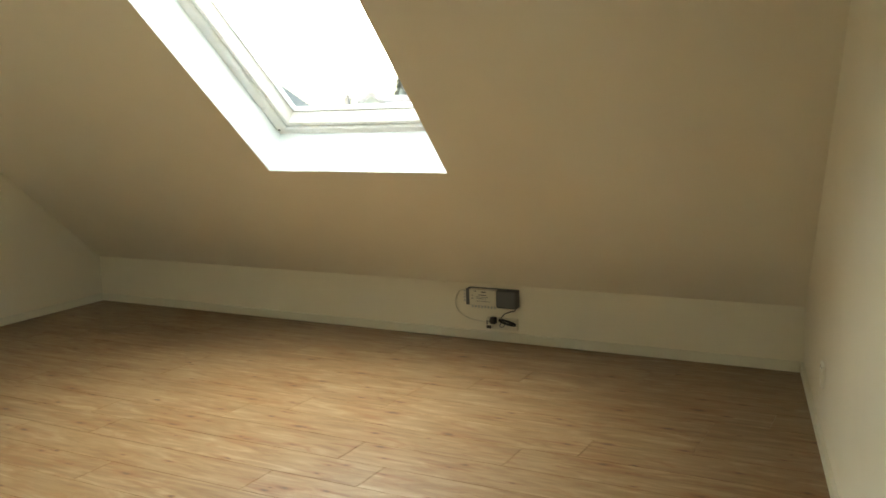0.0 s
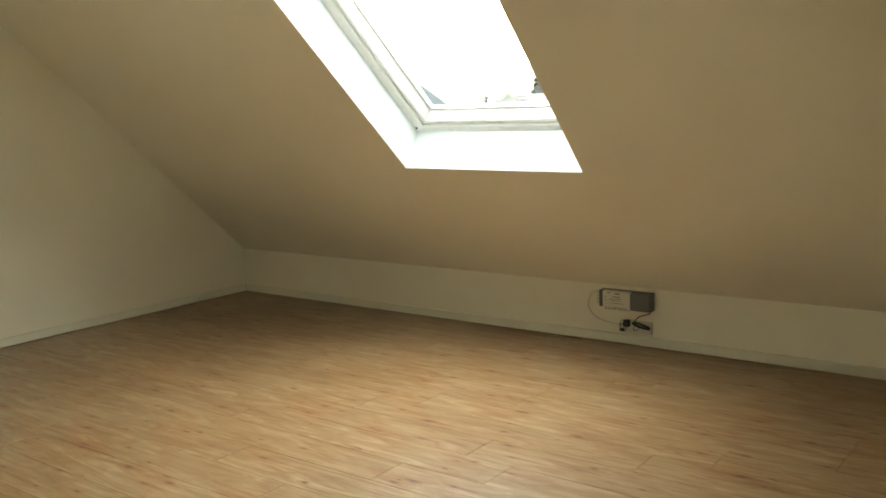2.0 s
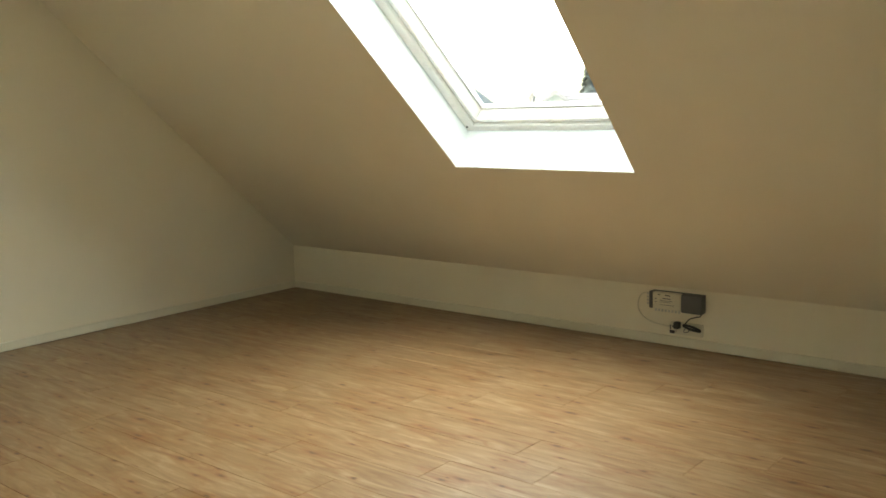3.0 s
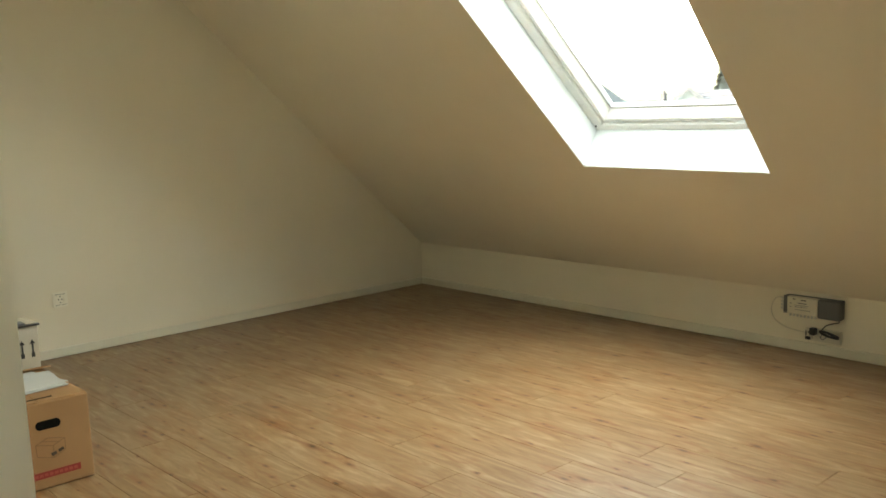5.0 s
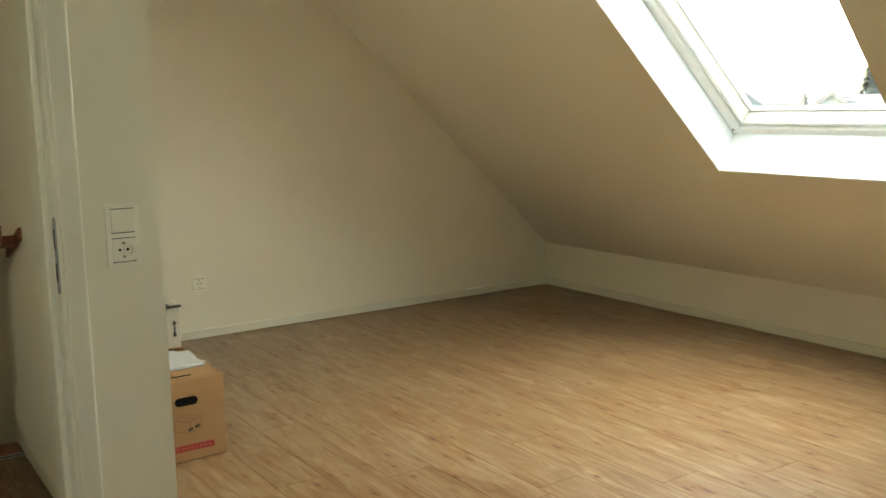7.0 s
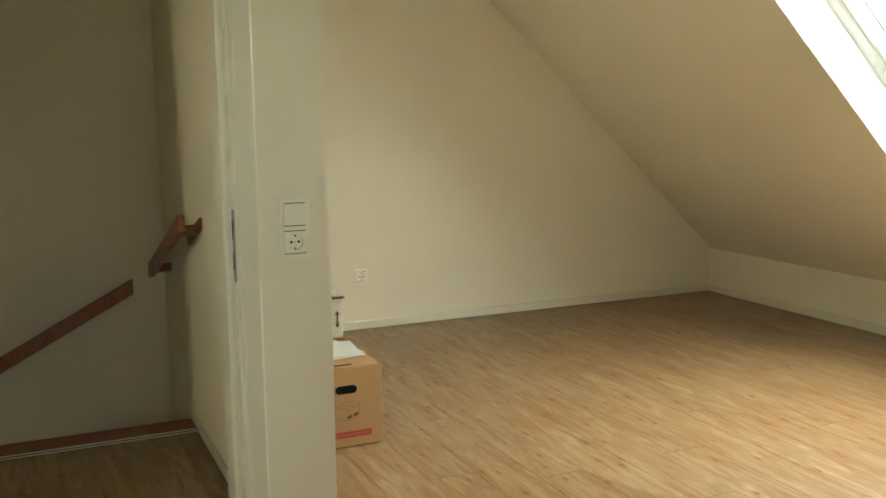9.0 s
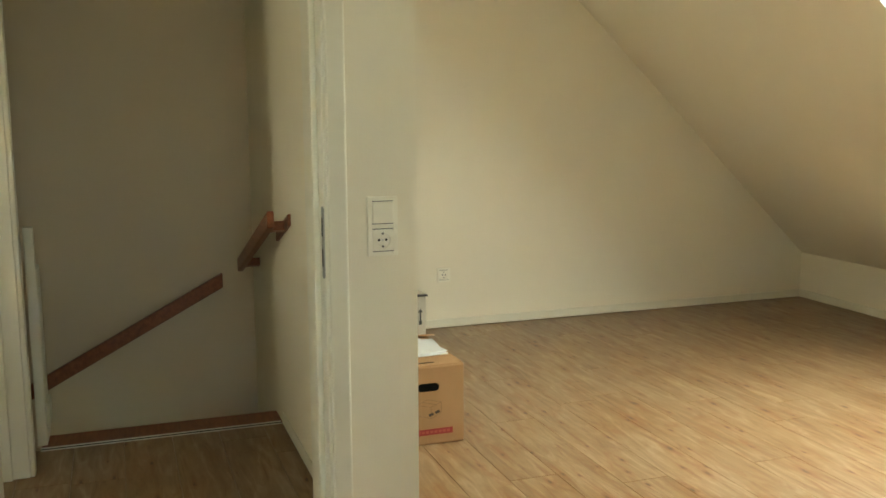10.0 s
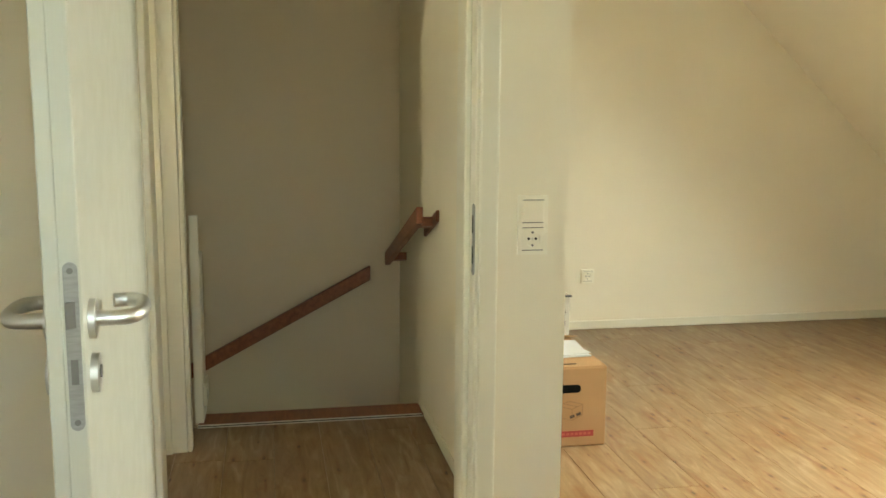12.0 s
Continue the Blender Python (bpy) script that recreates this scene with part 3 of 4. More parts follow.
part("gap", box(STAIR_X + 0.003, STAIR_X + 0.0165, -0.475, LAND - 0.009, -0.004, 0.0020), DARK, es, "dark gap")
part("strip", box(STAIR_X + 0.0165, STAIR_X + 0.022, -0.475, LAND - 0.009, -0.004, 0.0032), EDGE, es)
post = thing("newel_post", "flat white wooden post at the stair head", "post", (-3.44, -0.468, 0))
part("board", box(-3.405, -3.378, -0.487, -0.452, 0.004, 0.852, bevel=0.003), TRIM, post)
part("panel", box(-3.540, -3.4045, -0.484, -0.4500, 0.004, 0.690, bevel=0.006, seg=3), TRIM, post)
part("bracket", box(-3.53, -3.40, -0.4505, -0.439, 0.07, 0.165, bevel=0.002), TRIM, post)


def rail(name_at, a, b, wide, high, label, brackets, wall_dir, board=0.0):
    """A handrail board from a to b (its upper edge), with its wall blocks."""
    ob = thing("handrail", label, "handrail", name_at)
    a, b = Vector(a), Vector(b)
    d = (b - a).normalized()
    side = Vector(wall_dir)
    down = Vector((0, 0, -1))
    lo = [a, a + side * wide, a + side * wide + down * high, a + down * high]
    hi = [p + (b - a) for p in lo]
    bm = bm_prism(bmesh.new(), lo, hi)
    bmesh.ops.bevel(bm, geom=bm.edges[:], offset=0.005, segments=3, affect="EDGES", profile=0.5)
    part("rail", bm, REDWOOD, ob)
    if board:
        w0, w1 = a.lerp(b, 0.0) + side * (board - 0.012) + down * 0.014, a.lerp(b, 0.30) + side * (board - 0.012) + down * 0.014
        lo = [w0, w0 + side * 0.0125, w0 + side * 0.0125 + down * 0.044, w0 + down * 0.044]
        bm = bm_prism(bmesh.new(), lo, [p + (w1 - w0) for p in lo])
        bmesh.ops.bevel(bm, geom=bm.edges[:], offset=0.003, segments=2, affect="EDGES", profile=0.5)
        part("wall_board", bm, REDWOOD, ob)
    for t in brackets:
        c = a.lerp(b, t) + down * high * 0.35 + side * wide * 0.6
        w = a.lerp(b, t) + down * high * 0.35 + side * 0.0885
        part("bracket", bm_prism(bmesh.new(), [c + d * 0.02, c - d * 0.02, c - d * 0.02 + down * 0.035, c + d * 0.02 + down * 0.035],
                                 [w + d * 0.02, w - d * 0.02, w - d * 0.02 + down * 0.035, w + d * 0.02 + down * 0.035]), REDWOOD, ob)
    return ob


rail((FAR_X, 0, 0.3), (FAR_X + 0.08, 0.297, 0.524), (FAR_X + 0.08, -1.6, -0.483), 0.035, 0.068, "reddish wooden handrail sloping down the stairwell wall", (0.09, 0.9), (-1, 0, 0))
rail((-3.5, LAND, 0.7), (-3.03, 0.362, 0.915), (-3.97, 0.362, 0.598), 0.026, 0.064, "short reddish wooden handrail on the landing wall", (0.1, 0.9), (0, 1, 0), 0.0875)

# ---- sockets and switch ----


def schuko(parent, f, c):
    """A round well sunk in a square plate: f maps (u, v, out) onto the wall."""
    n, half, r = 40, 0.0275, 0.0200
    bm = bmesh.new()
    square, lip, deep = [], [], []
    for k in range(n):
        w = 2 * math.pi * (k + 0.5) / n
        du, dv = math.cos(w), math.sin(w)
        g = half / max(abs(du), abs(dv))
        square.append((du * g, c + dv * g))
        lip.append((du * r, c + dv * r))
        deep.append((du * r * 0.94, c + dv * r * 0.94))
    loops = [[bm.verts.new(f(u, v, o)) for u, v in pts] for pts, o in ((square, 0.0042), (square, 0.0115), (lip, 0.0115), (deep, 0.0052))]
    for la, lb in zip(loops, loops[1:]):
        for k in range(n):
            j = (k + 1) % n
            bm.faces.new((la[k], la[j], lb[j], lb[k]))
    bm.faces.new(loops[-1])
    bmesh.ops.recalc_face_normals(bm, faces=bm.faces[:])
    plate = part("insert", bm, PLASTIC, parent)

    def disc(u, v, o0, o1, r, n=28):
        return bm_cyl(bmesh.new(), f(u, v, o0), f(u, v, o1), r, n)
    for du in (-0.0095, 0.0095):
        part("contact_hole", disc(du, c, 0.005, 0.0057, 0.0034, 14), DARK, plate)
    part("centre_screw", disc(0, c, 0.005, 0.0060, 0.0028, 12), STEEL, plate)
    for dv in (-0.0168, 0.0168):
        part("earth_clip", disc(0, c + dv, 0.005, 0.0095, 0.0030, 10), DARKSTEEL, plate)


def wall_plate(name, label, category, f, at, gangs):
    ob = thing(name, label, category, at)
    h = 0.081 + 0.071 * (gangs - 1)

    def slab(u0, u1, v0, v1, o0, o1, bevel):
        bm = bmesh.new()
        bm_prism(bm, [f(u0, v0, o0), f(u1, v0, o0), f(u1, v1, o0), f(u0, v1, o0)], [f(u0, v0, o1), f(u1, v0, o1), f(u1, v1, o1), f(u0, v1, o1)])
        bmesh.ops.bevel(bm, geom=bm.edges[:], offset=bevel, segments=2, affect="EDGES", profile=0.5)
        return bm
    low = -h / 2 + 0.0405
    bm = slab(-0.0395, 0.0395, -h / 2, h / 2, 0, 0.004, 0.001)
    for u0, u1, v0, v1 in [(-0.0395, -0.0277, -h / 2, h / 2), (0.0277, 0.0395, -h / 2, h / 2)] + [(-0.0280, 0.0280, v - 0.0065, v + 0.0055) for v in [-h / 2 + 0.0055] + [low + 0.0355 + 0.071 * k for k in range(gangs)]]:
        more = slab(u0, u1, v0, min(v1, h / 2), 0.003, 0.009, 0.0008)
        me = bpy.data.meshes.new("bar")
        more.to_mesh(me)
        more.free()
        bm.from_mesh(me)
        bpy.data.meshes.remove(me)
    part("cover_frame", bm, PLASTIC, ob)
    schuko(ob, f, low)
    for dv in (-0.029, 0.029):
        part("joint", slab(-0.0275, 0.0275, low + dv - 0.0009, low + dv + 0.0009, 0.004, 0.0094, 0.0001), BLACK, ob)
    if gangs == 2:
        up = low + 0.071
        part("rocker", slab(-0.0275, 0.0275, up - 0.0275, up + 0.0275, 0.004, 0.0135, 0.0015), PLASTIC, ob)
        for dv in (-0.029, 0.029):
            part("joint", slab(-0.0275, 0.0275, up + dv - 0.0009, up + dv + 0.0009, 0.004, 0.0094, 0.0001), BLACK, ob)
    return ob


wall_plate("switch_and_socket", "white light switch above a power socket, one frame", "light switch", lambda u, v, o: Vector((DX + o, 0.486 + u, 0.985 + v)), (DX, 0.486, 0.985), 2)
wall_plate("power_socket", "white single power socket on the gable wall", "power socket", lambda u, v, o: Vector((GX + o, 1.634 + u, 0.315 + v)), (GX, 1.634, 0.315), 1)
RW = Vector((0.205, -1, 0)).normalized()                     # along the side wall
RN = Vector((-1, -0.205, 0)).normalized()
RP = Vector((right_x(3.34), 3.34, 0.26))
wall_plate("power_socket", "white single power socket on the side wall", "power socket", lambda u, v, o: RP + RW * u + RN * o + Vector((0, 0, v)), RP, 1)

# ---- aerial amplifier on the knee wall ----
AY = KY - 0.004
amp = thing("aerial_amplifier", "grey and white aerial distribution box on the wall", "amplifier", (-1.72, AY, 0.245))
part("back_plate", box(-1.872, -1.588, AY - 0.012, AY + 0.004, 0.200, 0.292, bevel=0.002), GREYPLASTIC, amp)
part("white_cover", box(-1.856, -1.700, AY - 0.045, AY - 0.012, 0.203, 0.289, bevel=0.004), DULLPLASTIC, amp, "white printed cover")
part("end_cap", box(-1.876, -1.8565, AY - 0.043, AY - 0.010, 0.203, 0.291, bevel=0.003), GREYPLASTIC, amp, "grey end cap")
part("power_supply", box(-1.6995, -1.584, AY - 0.050, AY - 0.010, 0.197, 0.292, bevel=0.010, seg=4), GREYPLASTIC, amp, "dark grey power supply", True)
for i in range(4):
    z = 0.222 + 0.017 * i
    part("connector", bm_cyl(bmesh.new(), (-1.895, AY - 0.027, z), (-1.876, AY - 0.027, z), 0.005, 12), STEEL, amp)
for i in range(8):
    x = -1.846 + 0.0185 * i
    part("connector", bm_cyl(bmesh.new(), (x, AY - 0.027, 0.188), (x, AY - 0.027, 0.204), 0.0048, 12), STEEL, amp)
for x0_, x1_, z0_, z1_, mat in ((-1.826, -1.812, 0.277, 0.281, BLACK), (-1.785, -1.757, 0.274, 0.279, BLACK), (-1.800, -1.755, 0.258, 0.262, GREYPLASTIC), (-1.815, -1.745, 0.248, 0.250, GREYPLASTIC),
                                (-1.815, -1.755, 0.240, 0.242, GREYPLASTIC), (-1.815, -1.735, 0.226, 0.228, GREYPLASTIC), (-1.842, -1.832, 0.255, 0.258, GREYPLASTIC), (-1.842, -1.832, 0.238, 0.241, GREYPLASTIC)):
    part("printed_bar", box(x0_, x1_, AY - 0.0458, AY - 0.0445, z0_, z1_), mat, amp)
amp.location += Vector((-0.004, 0, -0.008))
sk = thing("surface_socket", "small white surface socket low on the knee wall", "power socket", (-1.69, AY, 0.1))
part("housing", box(-1.775, -1.600, AY - 0.012, AY + 0.004, 0.066, 0.130, bevel=0.004), DULLPLASTIC, sk)
part("cover", box(-1.772, -1.738, AY - 0.030, AY - 0.011, 0.074, 0.126, bevel=0.003), DULLPLASTIC, sk)
for x, z in ((-1.765, 0.112), (-1.752, 0.112), (-1.765, 0.100)):
    part("terminal", box(x - 0.004, x + 0.004, AY - 0.034, AY - 0.029, z - 0.006, z + 0.005, bevel=0.001), DARKSTEEL, sk)
part("terminal", box(-1.768, -1.742, AY - 0.036, AY - 0.029, 0.074, 0.090, bevel=0.002), BLACK, sk)
plug = thing("power_plug", "black power plug with its coiled lead", "plug", (-1.68, AY - 0.03, 0.11))
part("body", box(-1.745, -1.715, AY - 0.045, AY - 0.012, 0.100, 0.136, bevel=0.006, seg=3), BLACK, plug, "", True)
coil = bmesh.new()
for k in range(4):
    bm_tube(coil, [(-1.655 + 0.046 * math.cos(w) * (1 - 0.05 * k), AY - 0.016 - 0.006 * k, 0.108 + 0.0075 * math.sin(w) + 0.002 * k - 0.009 * math.cos(w)) for w in (2 * math.pi * i / 12 for i in range(13))], 0.0058, 8)
part("lead_coil", coil, BLACK, plug, "bundled black lead", True)
part("tie", bm_tube(bmesh.new(), [(-1.690, AY - 0.02, 0.104), (-1.686, AY - 0.045, 0.096), (-1.676, AY - 0.046, 0.090), (-1.668, AY - 0.03, 0.092), (-1.670, AY - 0.018, 0.1)], 0.002, 8), GREYPLASTIC, plug, "", True)
solid("power_cable", bm_tube(bmesh.new(), [(-1.602, AY - 0.03, 0.192), (-1.603, AY - 0.028, 0.182), (-1.615, AY - 0.02, 0.174), (-1.640, AY - 0.014, 0.166), (-1.672, AY - 0.012, 0.152), (-1.690, AY - 0.02, 0.130)], 0.0028, 8), BLACK,
      "thin black power lead below the amplifier", "cable", smooth=True)
solid("aerial_cable", bm_tube(bmesh.new(), [(-1.892, AY - 0.035, 0.273), (-1.925, AY - 0.03, 0.262), (-1.955, AY - 0.012, 0.225), (-1.962, AY - 0.005, 0.180), (-1.940, AY - 0.004, 0.140), (-1.890, AY - 0.004, 0.114), (-1.830, AY - 0.005, 0.104), (-1.770, AY - 0.02, 0.104)], 0.0028, 8),
      paint("pale_cable", (0.66, 0.62, 0.50), 0.5), "pale aerial cable hanging in a loop", "cable", smooth=True)

# ---- boxes beside the partition ----
bx = thing("moving_box", "brown cardboard moving box with an oval grip hole", "cardboard box", (-3.18, 0.91, 0))
BX0, BX1, BY0, BY1, BZ = -3.48, -2.885, 0.735, 1.076, 0.312
part("carton", box(BX0, BX1, BY0, BY1, 0.001, BZ, bevel=0.006, seg=3), BROWNCARD, bx)
part("lid_flap", box(BX0 + 0.004, BX1 - 0.003, BY0 + 0.004, (BY0 + BY1) / 2 - 0.002, BZ - 0.001, BZ + 0.004, bevel=0.0015), BROWNCARD, bx)
part("lid_flap", box(BX0 + 0.004, BX1 - 0.003, (BY0 + BY1) / 2 + 0.002, BY1 - 0.004, BZ - 0.001, BZ + 0.0035, bevel=0.0015), BROWNCARD, bx)
part("lid_gap", box(BX1 - 0.042, BX1 - 0.034, 0.80, 0.965, BZ + 0.0035, BZ + 0.0052), DARK, bx, "dark gap in the lid")
hole = bmesh.new()
bm_box(hole, BX1 - 0.002, BX1 + 0.0010, 0.903, 0.957, 0.214, 0.246)
for yy in (0.903, 0.957):
    bm_cyl(hole, (BX1 - 0.002, yy, 0.230), (BX1 + 0.0015, yy, 0.230), 0.016, 20)
part("grip_hole", hole, DARK, bx, "dark oval grip hole")
part("printed_bar", box(BX1 - 0.001, BX1 + 0.0012, 0.79, 1.028, 0.040, 0.064), REDINK, bx, "red printed bar")
ink = bmesh.new()


def stroke(bm, y0, z0, y1, z1, w=0.0022):
    d = Vector((0, y1 - y0, z1 - z0)).normalized()
    s = Vector((0, -d.z, d.y)) * w / 2
    a, b = Vector((BX1, y0, z0)), Vector((BX1, y1, z1))
    lo = [a - s, b - s, b + s, a + s]
    bm_prism(bm, [p + Vector((-0.0005, 0, 0)) for p in lo], [p + Vector((0.0011, 0, 0)) for p in lo])


for y0, z0, y1, z1 in ((0.882, 0.165, 0.925, 0.182), (0.925, 0.182, 0.982, 0.168), (0.982, 0.168, 0.940, 0.150), (0.940, 0.150, 0.882, 0.165), (0.882, 0.165, 0.884, 0.122), (0.940, 0.150, 0.941, 0.106),
                       (0.982, 0.168, 0.981, 0.126), (0.884, 0.122, 0.941, 0.106), (0.941, 0.106, 0.981, 0.126), (0.903, 0.174, 0.961, 0.159)):
    stroke(ink, y0, z0, y1, z1)
part("printed_outline", ink, BROWNINK, bx, "faint printed outline of a carton")
marks = bmesh.new()
stroke(marks, 0.932, 0.118, 0.950, 0.124, 0.011)
stroke(marks, 0.957, 0.126, 0.975, 0.133, 0.011)
part("printed_mark", marks, DARKINK, bx, "small dark printed marks")
red = bmesh.new()
for k in range(9):
    bm_box(red, BX1, BX1 + 0.0016, 0.868 + 0.017 * k, 0.880 + 0.017 * k, 0.047, 0.057)
part("lettering_bar", red, paint("pale_red_ink", (0.34, 0.062, 0.043), 0.8), bx)

wb = thing("white_carton", "white cardboard carton with two black upward arrows", "cardboard box", (-3.42, 0.93, BZ + 0.004))
WX, WY0, WY1, WZ0, WZ1 = -3.335, 0.78, 1.072, BZ + 0.004, 0.490
part("carton", box(WX - 0.15, WX, WY0, WY1, WZ0, WZ1, bevel=0.003), WHITECARD, wb)
part("lid", box(WX - 0.155, WX + 0.006, WY0 - 0.005, WY1 + 0.004, WZ1, WZ1 + 0.005, bevel=0.001), WHITECARD, wb)
part("tape", box(WX - 0.012, WX + 0.010, WY0 + 0.05, WY1 + 0.006, WZ1 - 0.001, WZ1 + 0.0065, bevel=0.001), BLACK, wb, "dark strip along the lid")
part("lid_print", box(WX - 0.05, WX + 0.006, WY0 + 0.1, WY1 - 0.045, WZ1 + 0.0055, WZ1 + 0.014, bevel=0.001), GREYPLASTIC, wb)
for yy in (1.008, 1.047):
    ar = bmesh.new()
    bm_box(ar, WX - 0.001, WX + 0.0012, yy - 0.0035, yy + 0.0035, 0.375, 0.424)
    bm_prism(ar, [(WX - 0.001, yy - 0.011, 0.419), (WX - 0.001, yy + 0.011, 0.419), (WX - 0.001, yy, 0.436)], [(WX + 0.0012, yy - 0.011, 0.419), (WX + 0.0012, yy + 0.011, 0.419), (WX + 0.0012, yy, 0.436)])
    bm_box(ar, WX - 0.001, WX + 0.0012, yy - 0.0065, yy + 0.0065, 0.366, 0.384)
    part("printed_arrow", ar, BLACK, wb, "black printed arrow")
part("bottom_flap", bm_prism(bmesh.new(), [(WX, 0.9, WZ0 + 0.002), (WX, 1.074, WZ0 + 0.002), (WX + 0.05, 1.090, WZ0 + 0.012), (WX + 0.05, 0.9, WZ0 + 0.012)],
                             [(WX, 0.9, WZ0 + 0.006), (WX, 1.074, WZ0 + 0.006), (WX + 0.05, 1.090, WZ0 + 0.015), (WX + 0.05, 0.9, WZ0 + 0.015)]), BROWNCARD, wb, "brown open flap")
for k, (dx, dy, rz, mat) in enumerate(((0, 0, 0, WHITECARD), (0.012, -0.008, 6, PAPER), (-0.01, 0.004, -5, PAPER), (0.006, -0.012, 12, PAPER))):
    z = BZ + 0.0045 + 0.0025 * k
    bm = bm_box(bmesh.new(), -0.12, 0.12, -0.150, 0.150, z, z + 0.0022, bevel=0.0006)
    bmesh.ops.transform(bm, matrix=pose(-3.13 + dx, 0.905 + dy, 0, 0, 0, rz), verts=bm.verts[:])
    solid("paper_sheet", bm, mat, "loose white paper stack on the moving box", "paper", group="papers on the box")

# ---- outside ----
solid("ground", box(-4500, 4500, -4500, 4500, -6.2, -6.0), tiles("grass", (0.09, 0.12, 0.05)), "green ground far below the window", "ground", "structure")


def house(x, y, rz, w, d, eaves, ridge, roof_mat, wall_mat, label, chimney=None, hip=0.0):
    ob = thing("house", label, "house", (x, y, -6))
    m = pose(x, y, 0, 0, 0, rz)

    def q(*p):
        return m @ Vector(p)
    bm = bm_prism(bmesh.new(), [q(-w / 2, -d / 2, -6), q(w / 2, -d / 2, -6), q(w / 2, d / 2, -6), q(-w / 2, d / 2, -6)], [q(-w / 2, -d / 2, eaves), q(w / 2, -d / 2, eaves), q(w / 2, d / 2, eaves), q(-w / 2, d / 2, eaves)])
    part("wall", bm, wall_mat, ob)
    rows = 60 if hip else 22
    for sgn in (-1, 1):
        bm = bmesh.new()
        for k in range(rows):
            t0, t1 = k / rows, (k + 1) / rows
            y0, y1 = sgn * (d / 2 + 0.4) * (1 - t0), sgn * (d / 2 + 0.4) * (1 - t1)
            z0, z1 = eaves + (ridge - eaves) * t0 - 0.2, eaves + (ridge - eaves) * t1 - 0.2
            e0, e1 = w / 2 + 0.3 - hip * t0, w / 2 + 0.3 - hip * t1
            lo = [q(-e0, y0, z0), q(e0, y0, z0), q(e1, y1, z1), q(-e1, y1, z1)]
            up = [Vector((0, 0, 0.26 if hip else 0.28))] * 2 + [Vector((0, 0, 0.2))] * 2
            bm_prism(bm, lo, [a + b for a, b in zip(lo, up)])
        part("roof", bm, roof_mat, ob)
    g = w / 2 - hip
    bm = bm_prism(bmesh.new(), [q(-w / 2, -d / 2, eaves), q(-w / 2, d / 2, eaves), q(-g, 0, ridge - 0.2)], [q(w / 2, -d / 2, eaves), q(w / 2, d / 2, eaves), q(g, 0, ridge - 0.2)])
    part("gable", bm, roof_mat if hip else wall_mat, ob)
    if chimney:
        cx, h = chimney
        a = q(cx, 0, 0)
        bm = box(a.x - 0.12, a.x + 0.12, a.y - 0.12, a.y + 0.12, ridge - 0.8, ridge + h, bevel=0.03)
        bm_box(bm, a.x - 0.16, a.x + 0.16, a.y - 0.16, a.y + 0.16, ridge + h, ridge + h + 0.1, bevel=0.02)
        bm_box(bm, a.x - 0.06, a.x + 0.06, a.y - 0.06, a.y + 0.06, ridge + h + 0.1, ridge + h + 0.28)
        part("chimney", bm, tiles("chimney_brick", (0.09, 0.085, 0.08)), ob)
    return ob


GREYTILE, REDTILE, RENDERED = tiles("grey_roof_tiles", (0.17, 0.18, 0.175)), tiles("pale_roof_tiles", (0.24, 0.22, 0.21)), tiles("house_render", (0.7, 0.68, 0.62))
house(-18.25, 16.64, 47, 16, 8, -2.0, 1.87, GREYTILE, RENDERED, "house with a grey tiled hipped roof", None, 4.2)
house(-29.5, 40.0, 34, 12, 9, -3.5, 0.9, REDTILE, RENDERED, "house with a pale roof and a chimney", (1.9, 0.5))
house(-26.6, 41.3, 123, 8, 9, -2.2, 1.75, REDTILE, RENDERED, "house with a pale tiled gable roof")
house(-25.5, 47.0, 29, 9, 9, -2.4, 1.6, REDTILE, RENDERED, "house with a long pale tiled ridge")


def conifer(x, y, base, top, width, label, seed):
    rnd = random.Random(seed)
    ob = thing("conifer", label, "tree", (x, y, base))
    part("trunk", bm_cyl(bmesh.new(), (x, y, base), (x, y, top - 0.5), 0.28, 10, 0.04), tiles("bark", (0.09, 0.06, 0.04)), ob)
    verts, faces = [], []
    h = top - base
    for k in range(6000):
        t = rnd.random() ** 0.8
        r = width * (1 - t) * (0.25 + 0.75 * math.sqrt(rnd.random())) * (0.75 + 0.25 * math.sin(17 * t * 3.1 + k))
        w = rnd.random() * 6.283
        c = Vector((x + r * math.cos(w), y + r * math.sin(w), base + 1.0 + (h - 1.0) * t - 0.12 * r))
        a = Vector((math.cos(w), math.sin(w), -0.35 + 0.3 * rnd.random())) * (0.22 + 0.25 * rnd.random())
        b = Vector((-math.sin(w), math.cos(w), 0.2 * rnd.random())) * (0.10 + 0.10 * rnd.random())
        i = len(verts)
        verts += [c - a, c + b, c + a, c - b]
        faces += [(i, i + 1, i + 2, i + 3)]
    me = bpy.data.meshes.new("crown")
    me.from_pydata(verts, [], faces)
    me.materials.append(tiles("needles", (0.13, 0.17, 0.15)))
    cr = new("crown", me)
    cr.parent = ob
    cr.matrix_parent_inverse = Matrix.Translation(-Vector(ob.location))
    return ob


conifer(-31.2, 52.4, -6.0, 3.3, 3.6, "dark green conifer beyond the neighbouring roofs", 4)

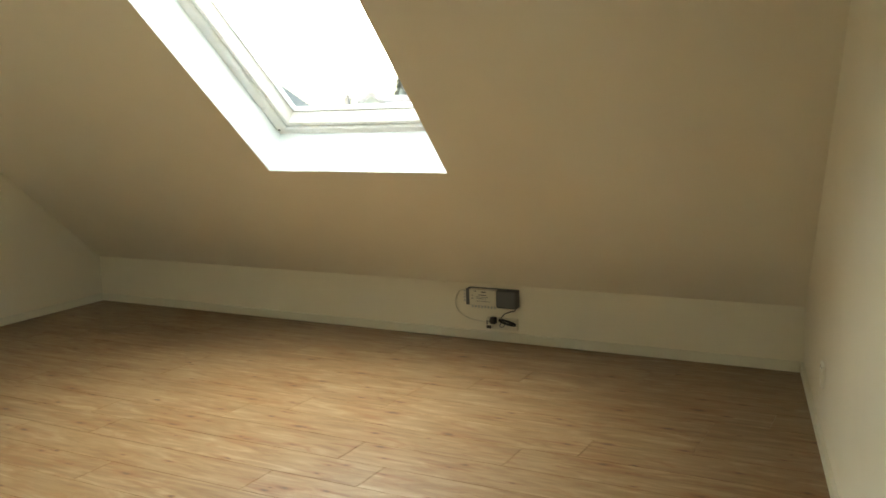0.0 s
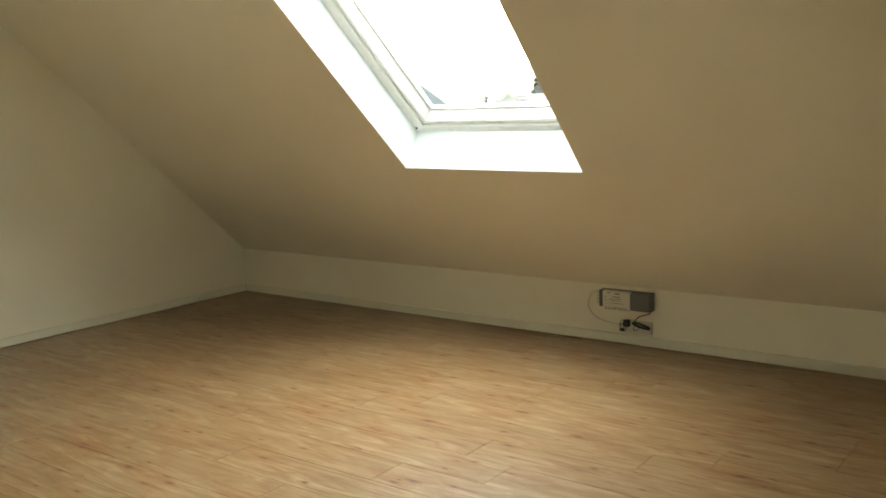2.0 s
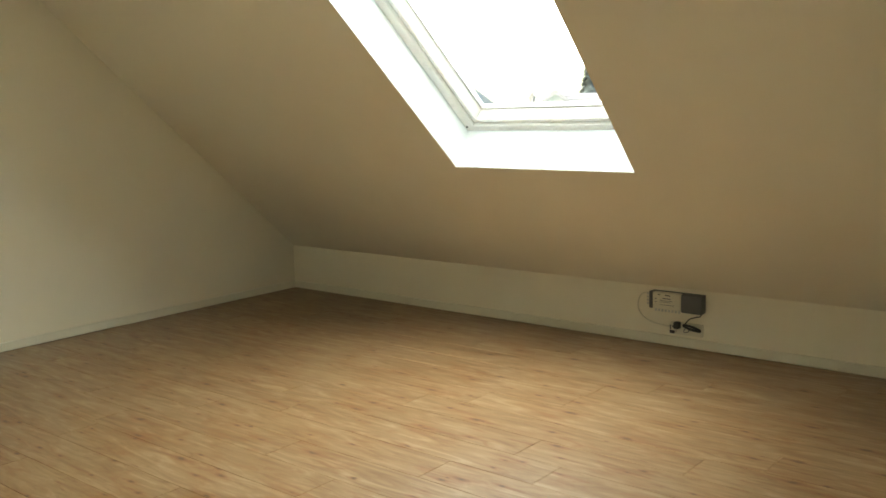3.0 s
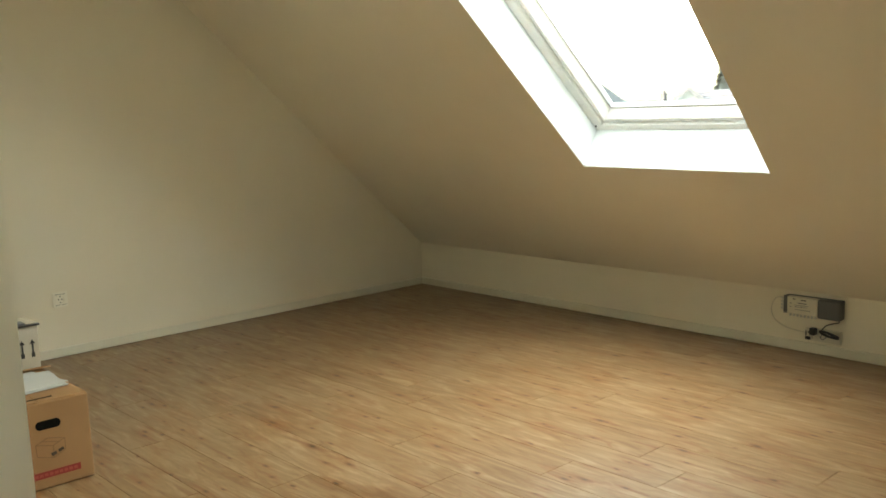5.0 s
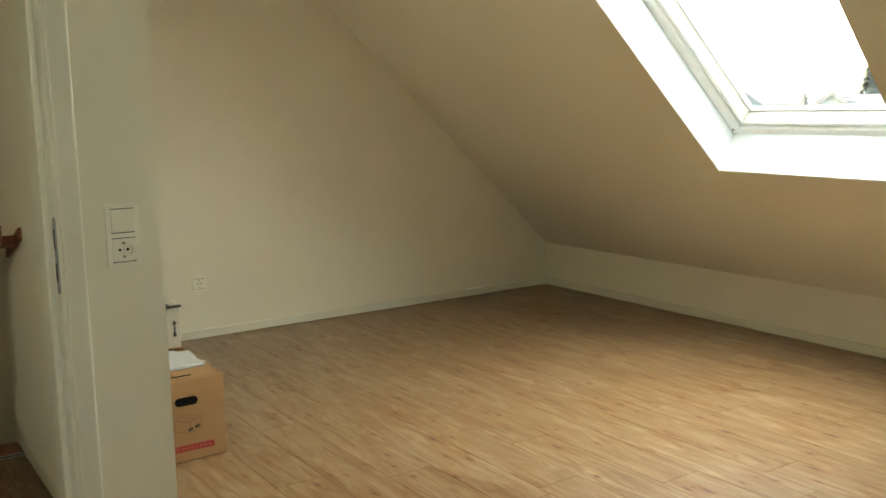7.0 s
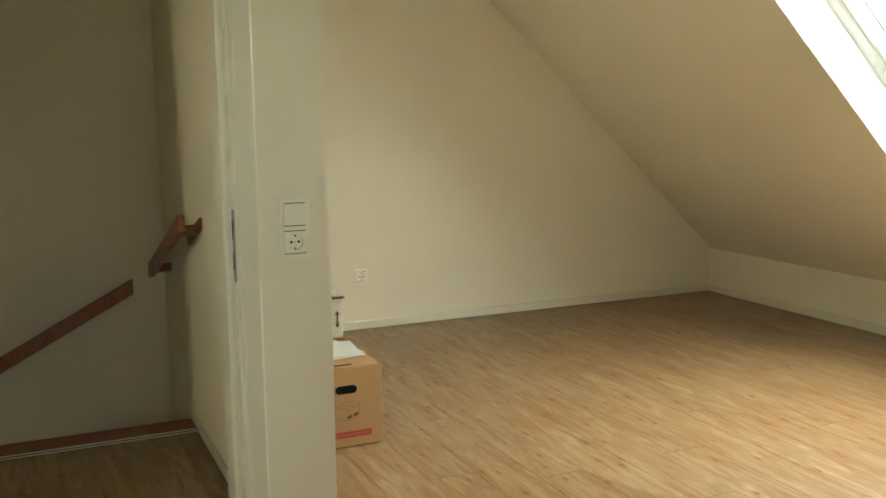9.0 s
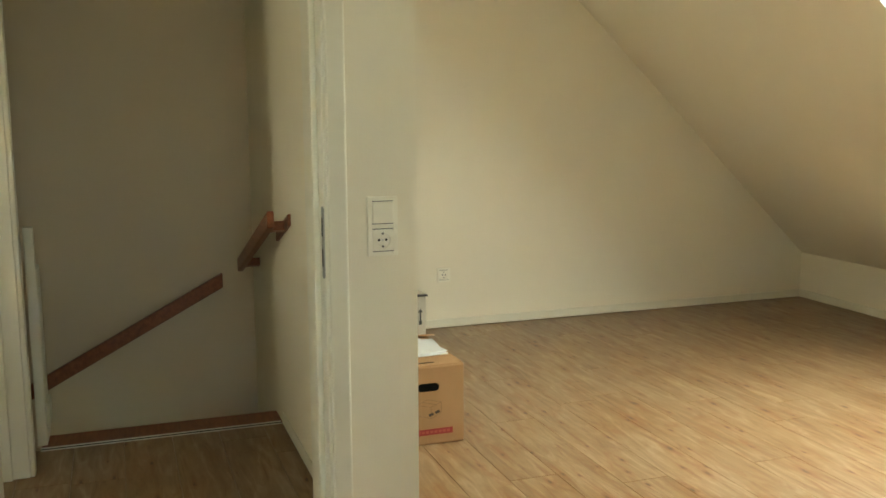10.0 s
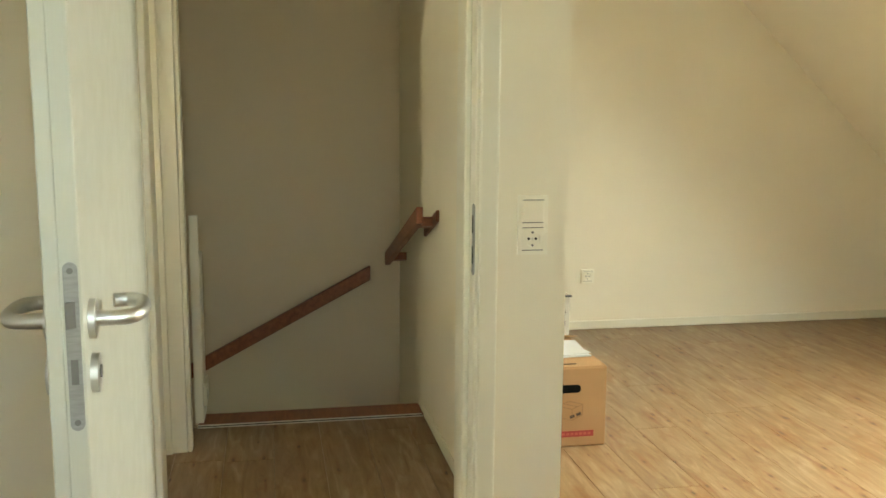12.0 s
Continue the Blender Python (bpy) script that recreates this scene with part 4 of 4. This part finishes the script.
# ---- laminate floor ----
F = bmesh.new()
bm_box(F, GX - 0.1, 1.5, PIER - 0.02, KY + 0.1, -0.3, -0.0105)
bm_box(F, STAIR_X - 0.0, 1.5, -1.70, PIER - 0.02, -0.3, -0.0105)
bm_box(F, DX - 0.1, 1.5, BACK_Y - 0.1, -1.70, -0.3, -0.0105)
floor = solid("floor", F, SCREED, "knotty oak laminate floor laid in long planks", "floor", "structure")
PW, PL, GAP = 0.1800, 1.285, 0.0006
shared = {}


def plank(x0, x1, y0, y1):
    key = (round(x1 - x0, 3), round(y1 - y0, 3))
    if key not in shared:
        a, b = (x1 - x0) / 2 - GAP, (y1 - y0) / 2 - GAP
        c = 0.0010
        bm = bm_prism(bmesh.new(), [(-a, -b, -0.010), (a, -b, -0.010), (a, b, -0.010), (-a, b, -0.010)], [(-a, -b, -c), (a, -b, -c), (a, b, -c), (-a, b, -c)])
        topf = max(bm.faces, key=lambda f: f.calc_center_median().z)
        bmesh.ops.inset_region(bm, faces=[topf], thickness=c, depth=0)
        for v in topf.verts:
            v.co.z = 0
        shared[key] = mesh_of("plank", bm, OAK)
    ob = new("plank", shared[key])
    ob.parent = floor
    ob.location = ((x0 + x1) / 2, (y0 + y1) / 2, 0)


rnd = random.Random(11)
row = 0
y = 2.165 - PW * 31
ENDS = {31: -1.708, 30: -2.315, 32: -2.65, 33: -1.565, 25: -2.46, 29: -1.93, 28: -3.16, 34: -2.28}      # where a plank ends, row by row
while y < KY:
    y0, y1 = max(y, BACK_Y), min(y + PW, KY)
    xa = GX if (y0 + y1) / 2 > PIER - 0.03 else STAIR_X + 0.012
    xb = right_x(y0) + 0.04
    if y1 < -1.62:
        xa = DX - 0.05
    x = ENDS.get(row, -1.71 - rnd.random() * PL) - 3 * PL
    while x < xb:
        p0, p1 = max(x, xa), min(x + PL, xb)
        if p1 - p0 > 0.02 and y1 - y0 > 0.02:
            plank(round(p0, 2), round(p1, 2), y0, y1)
        x += PL
    y += PW
    row += 1
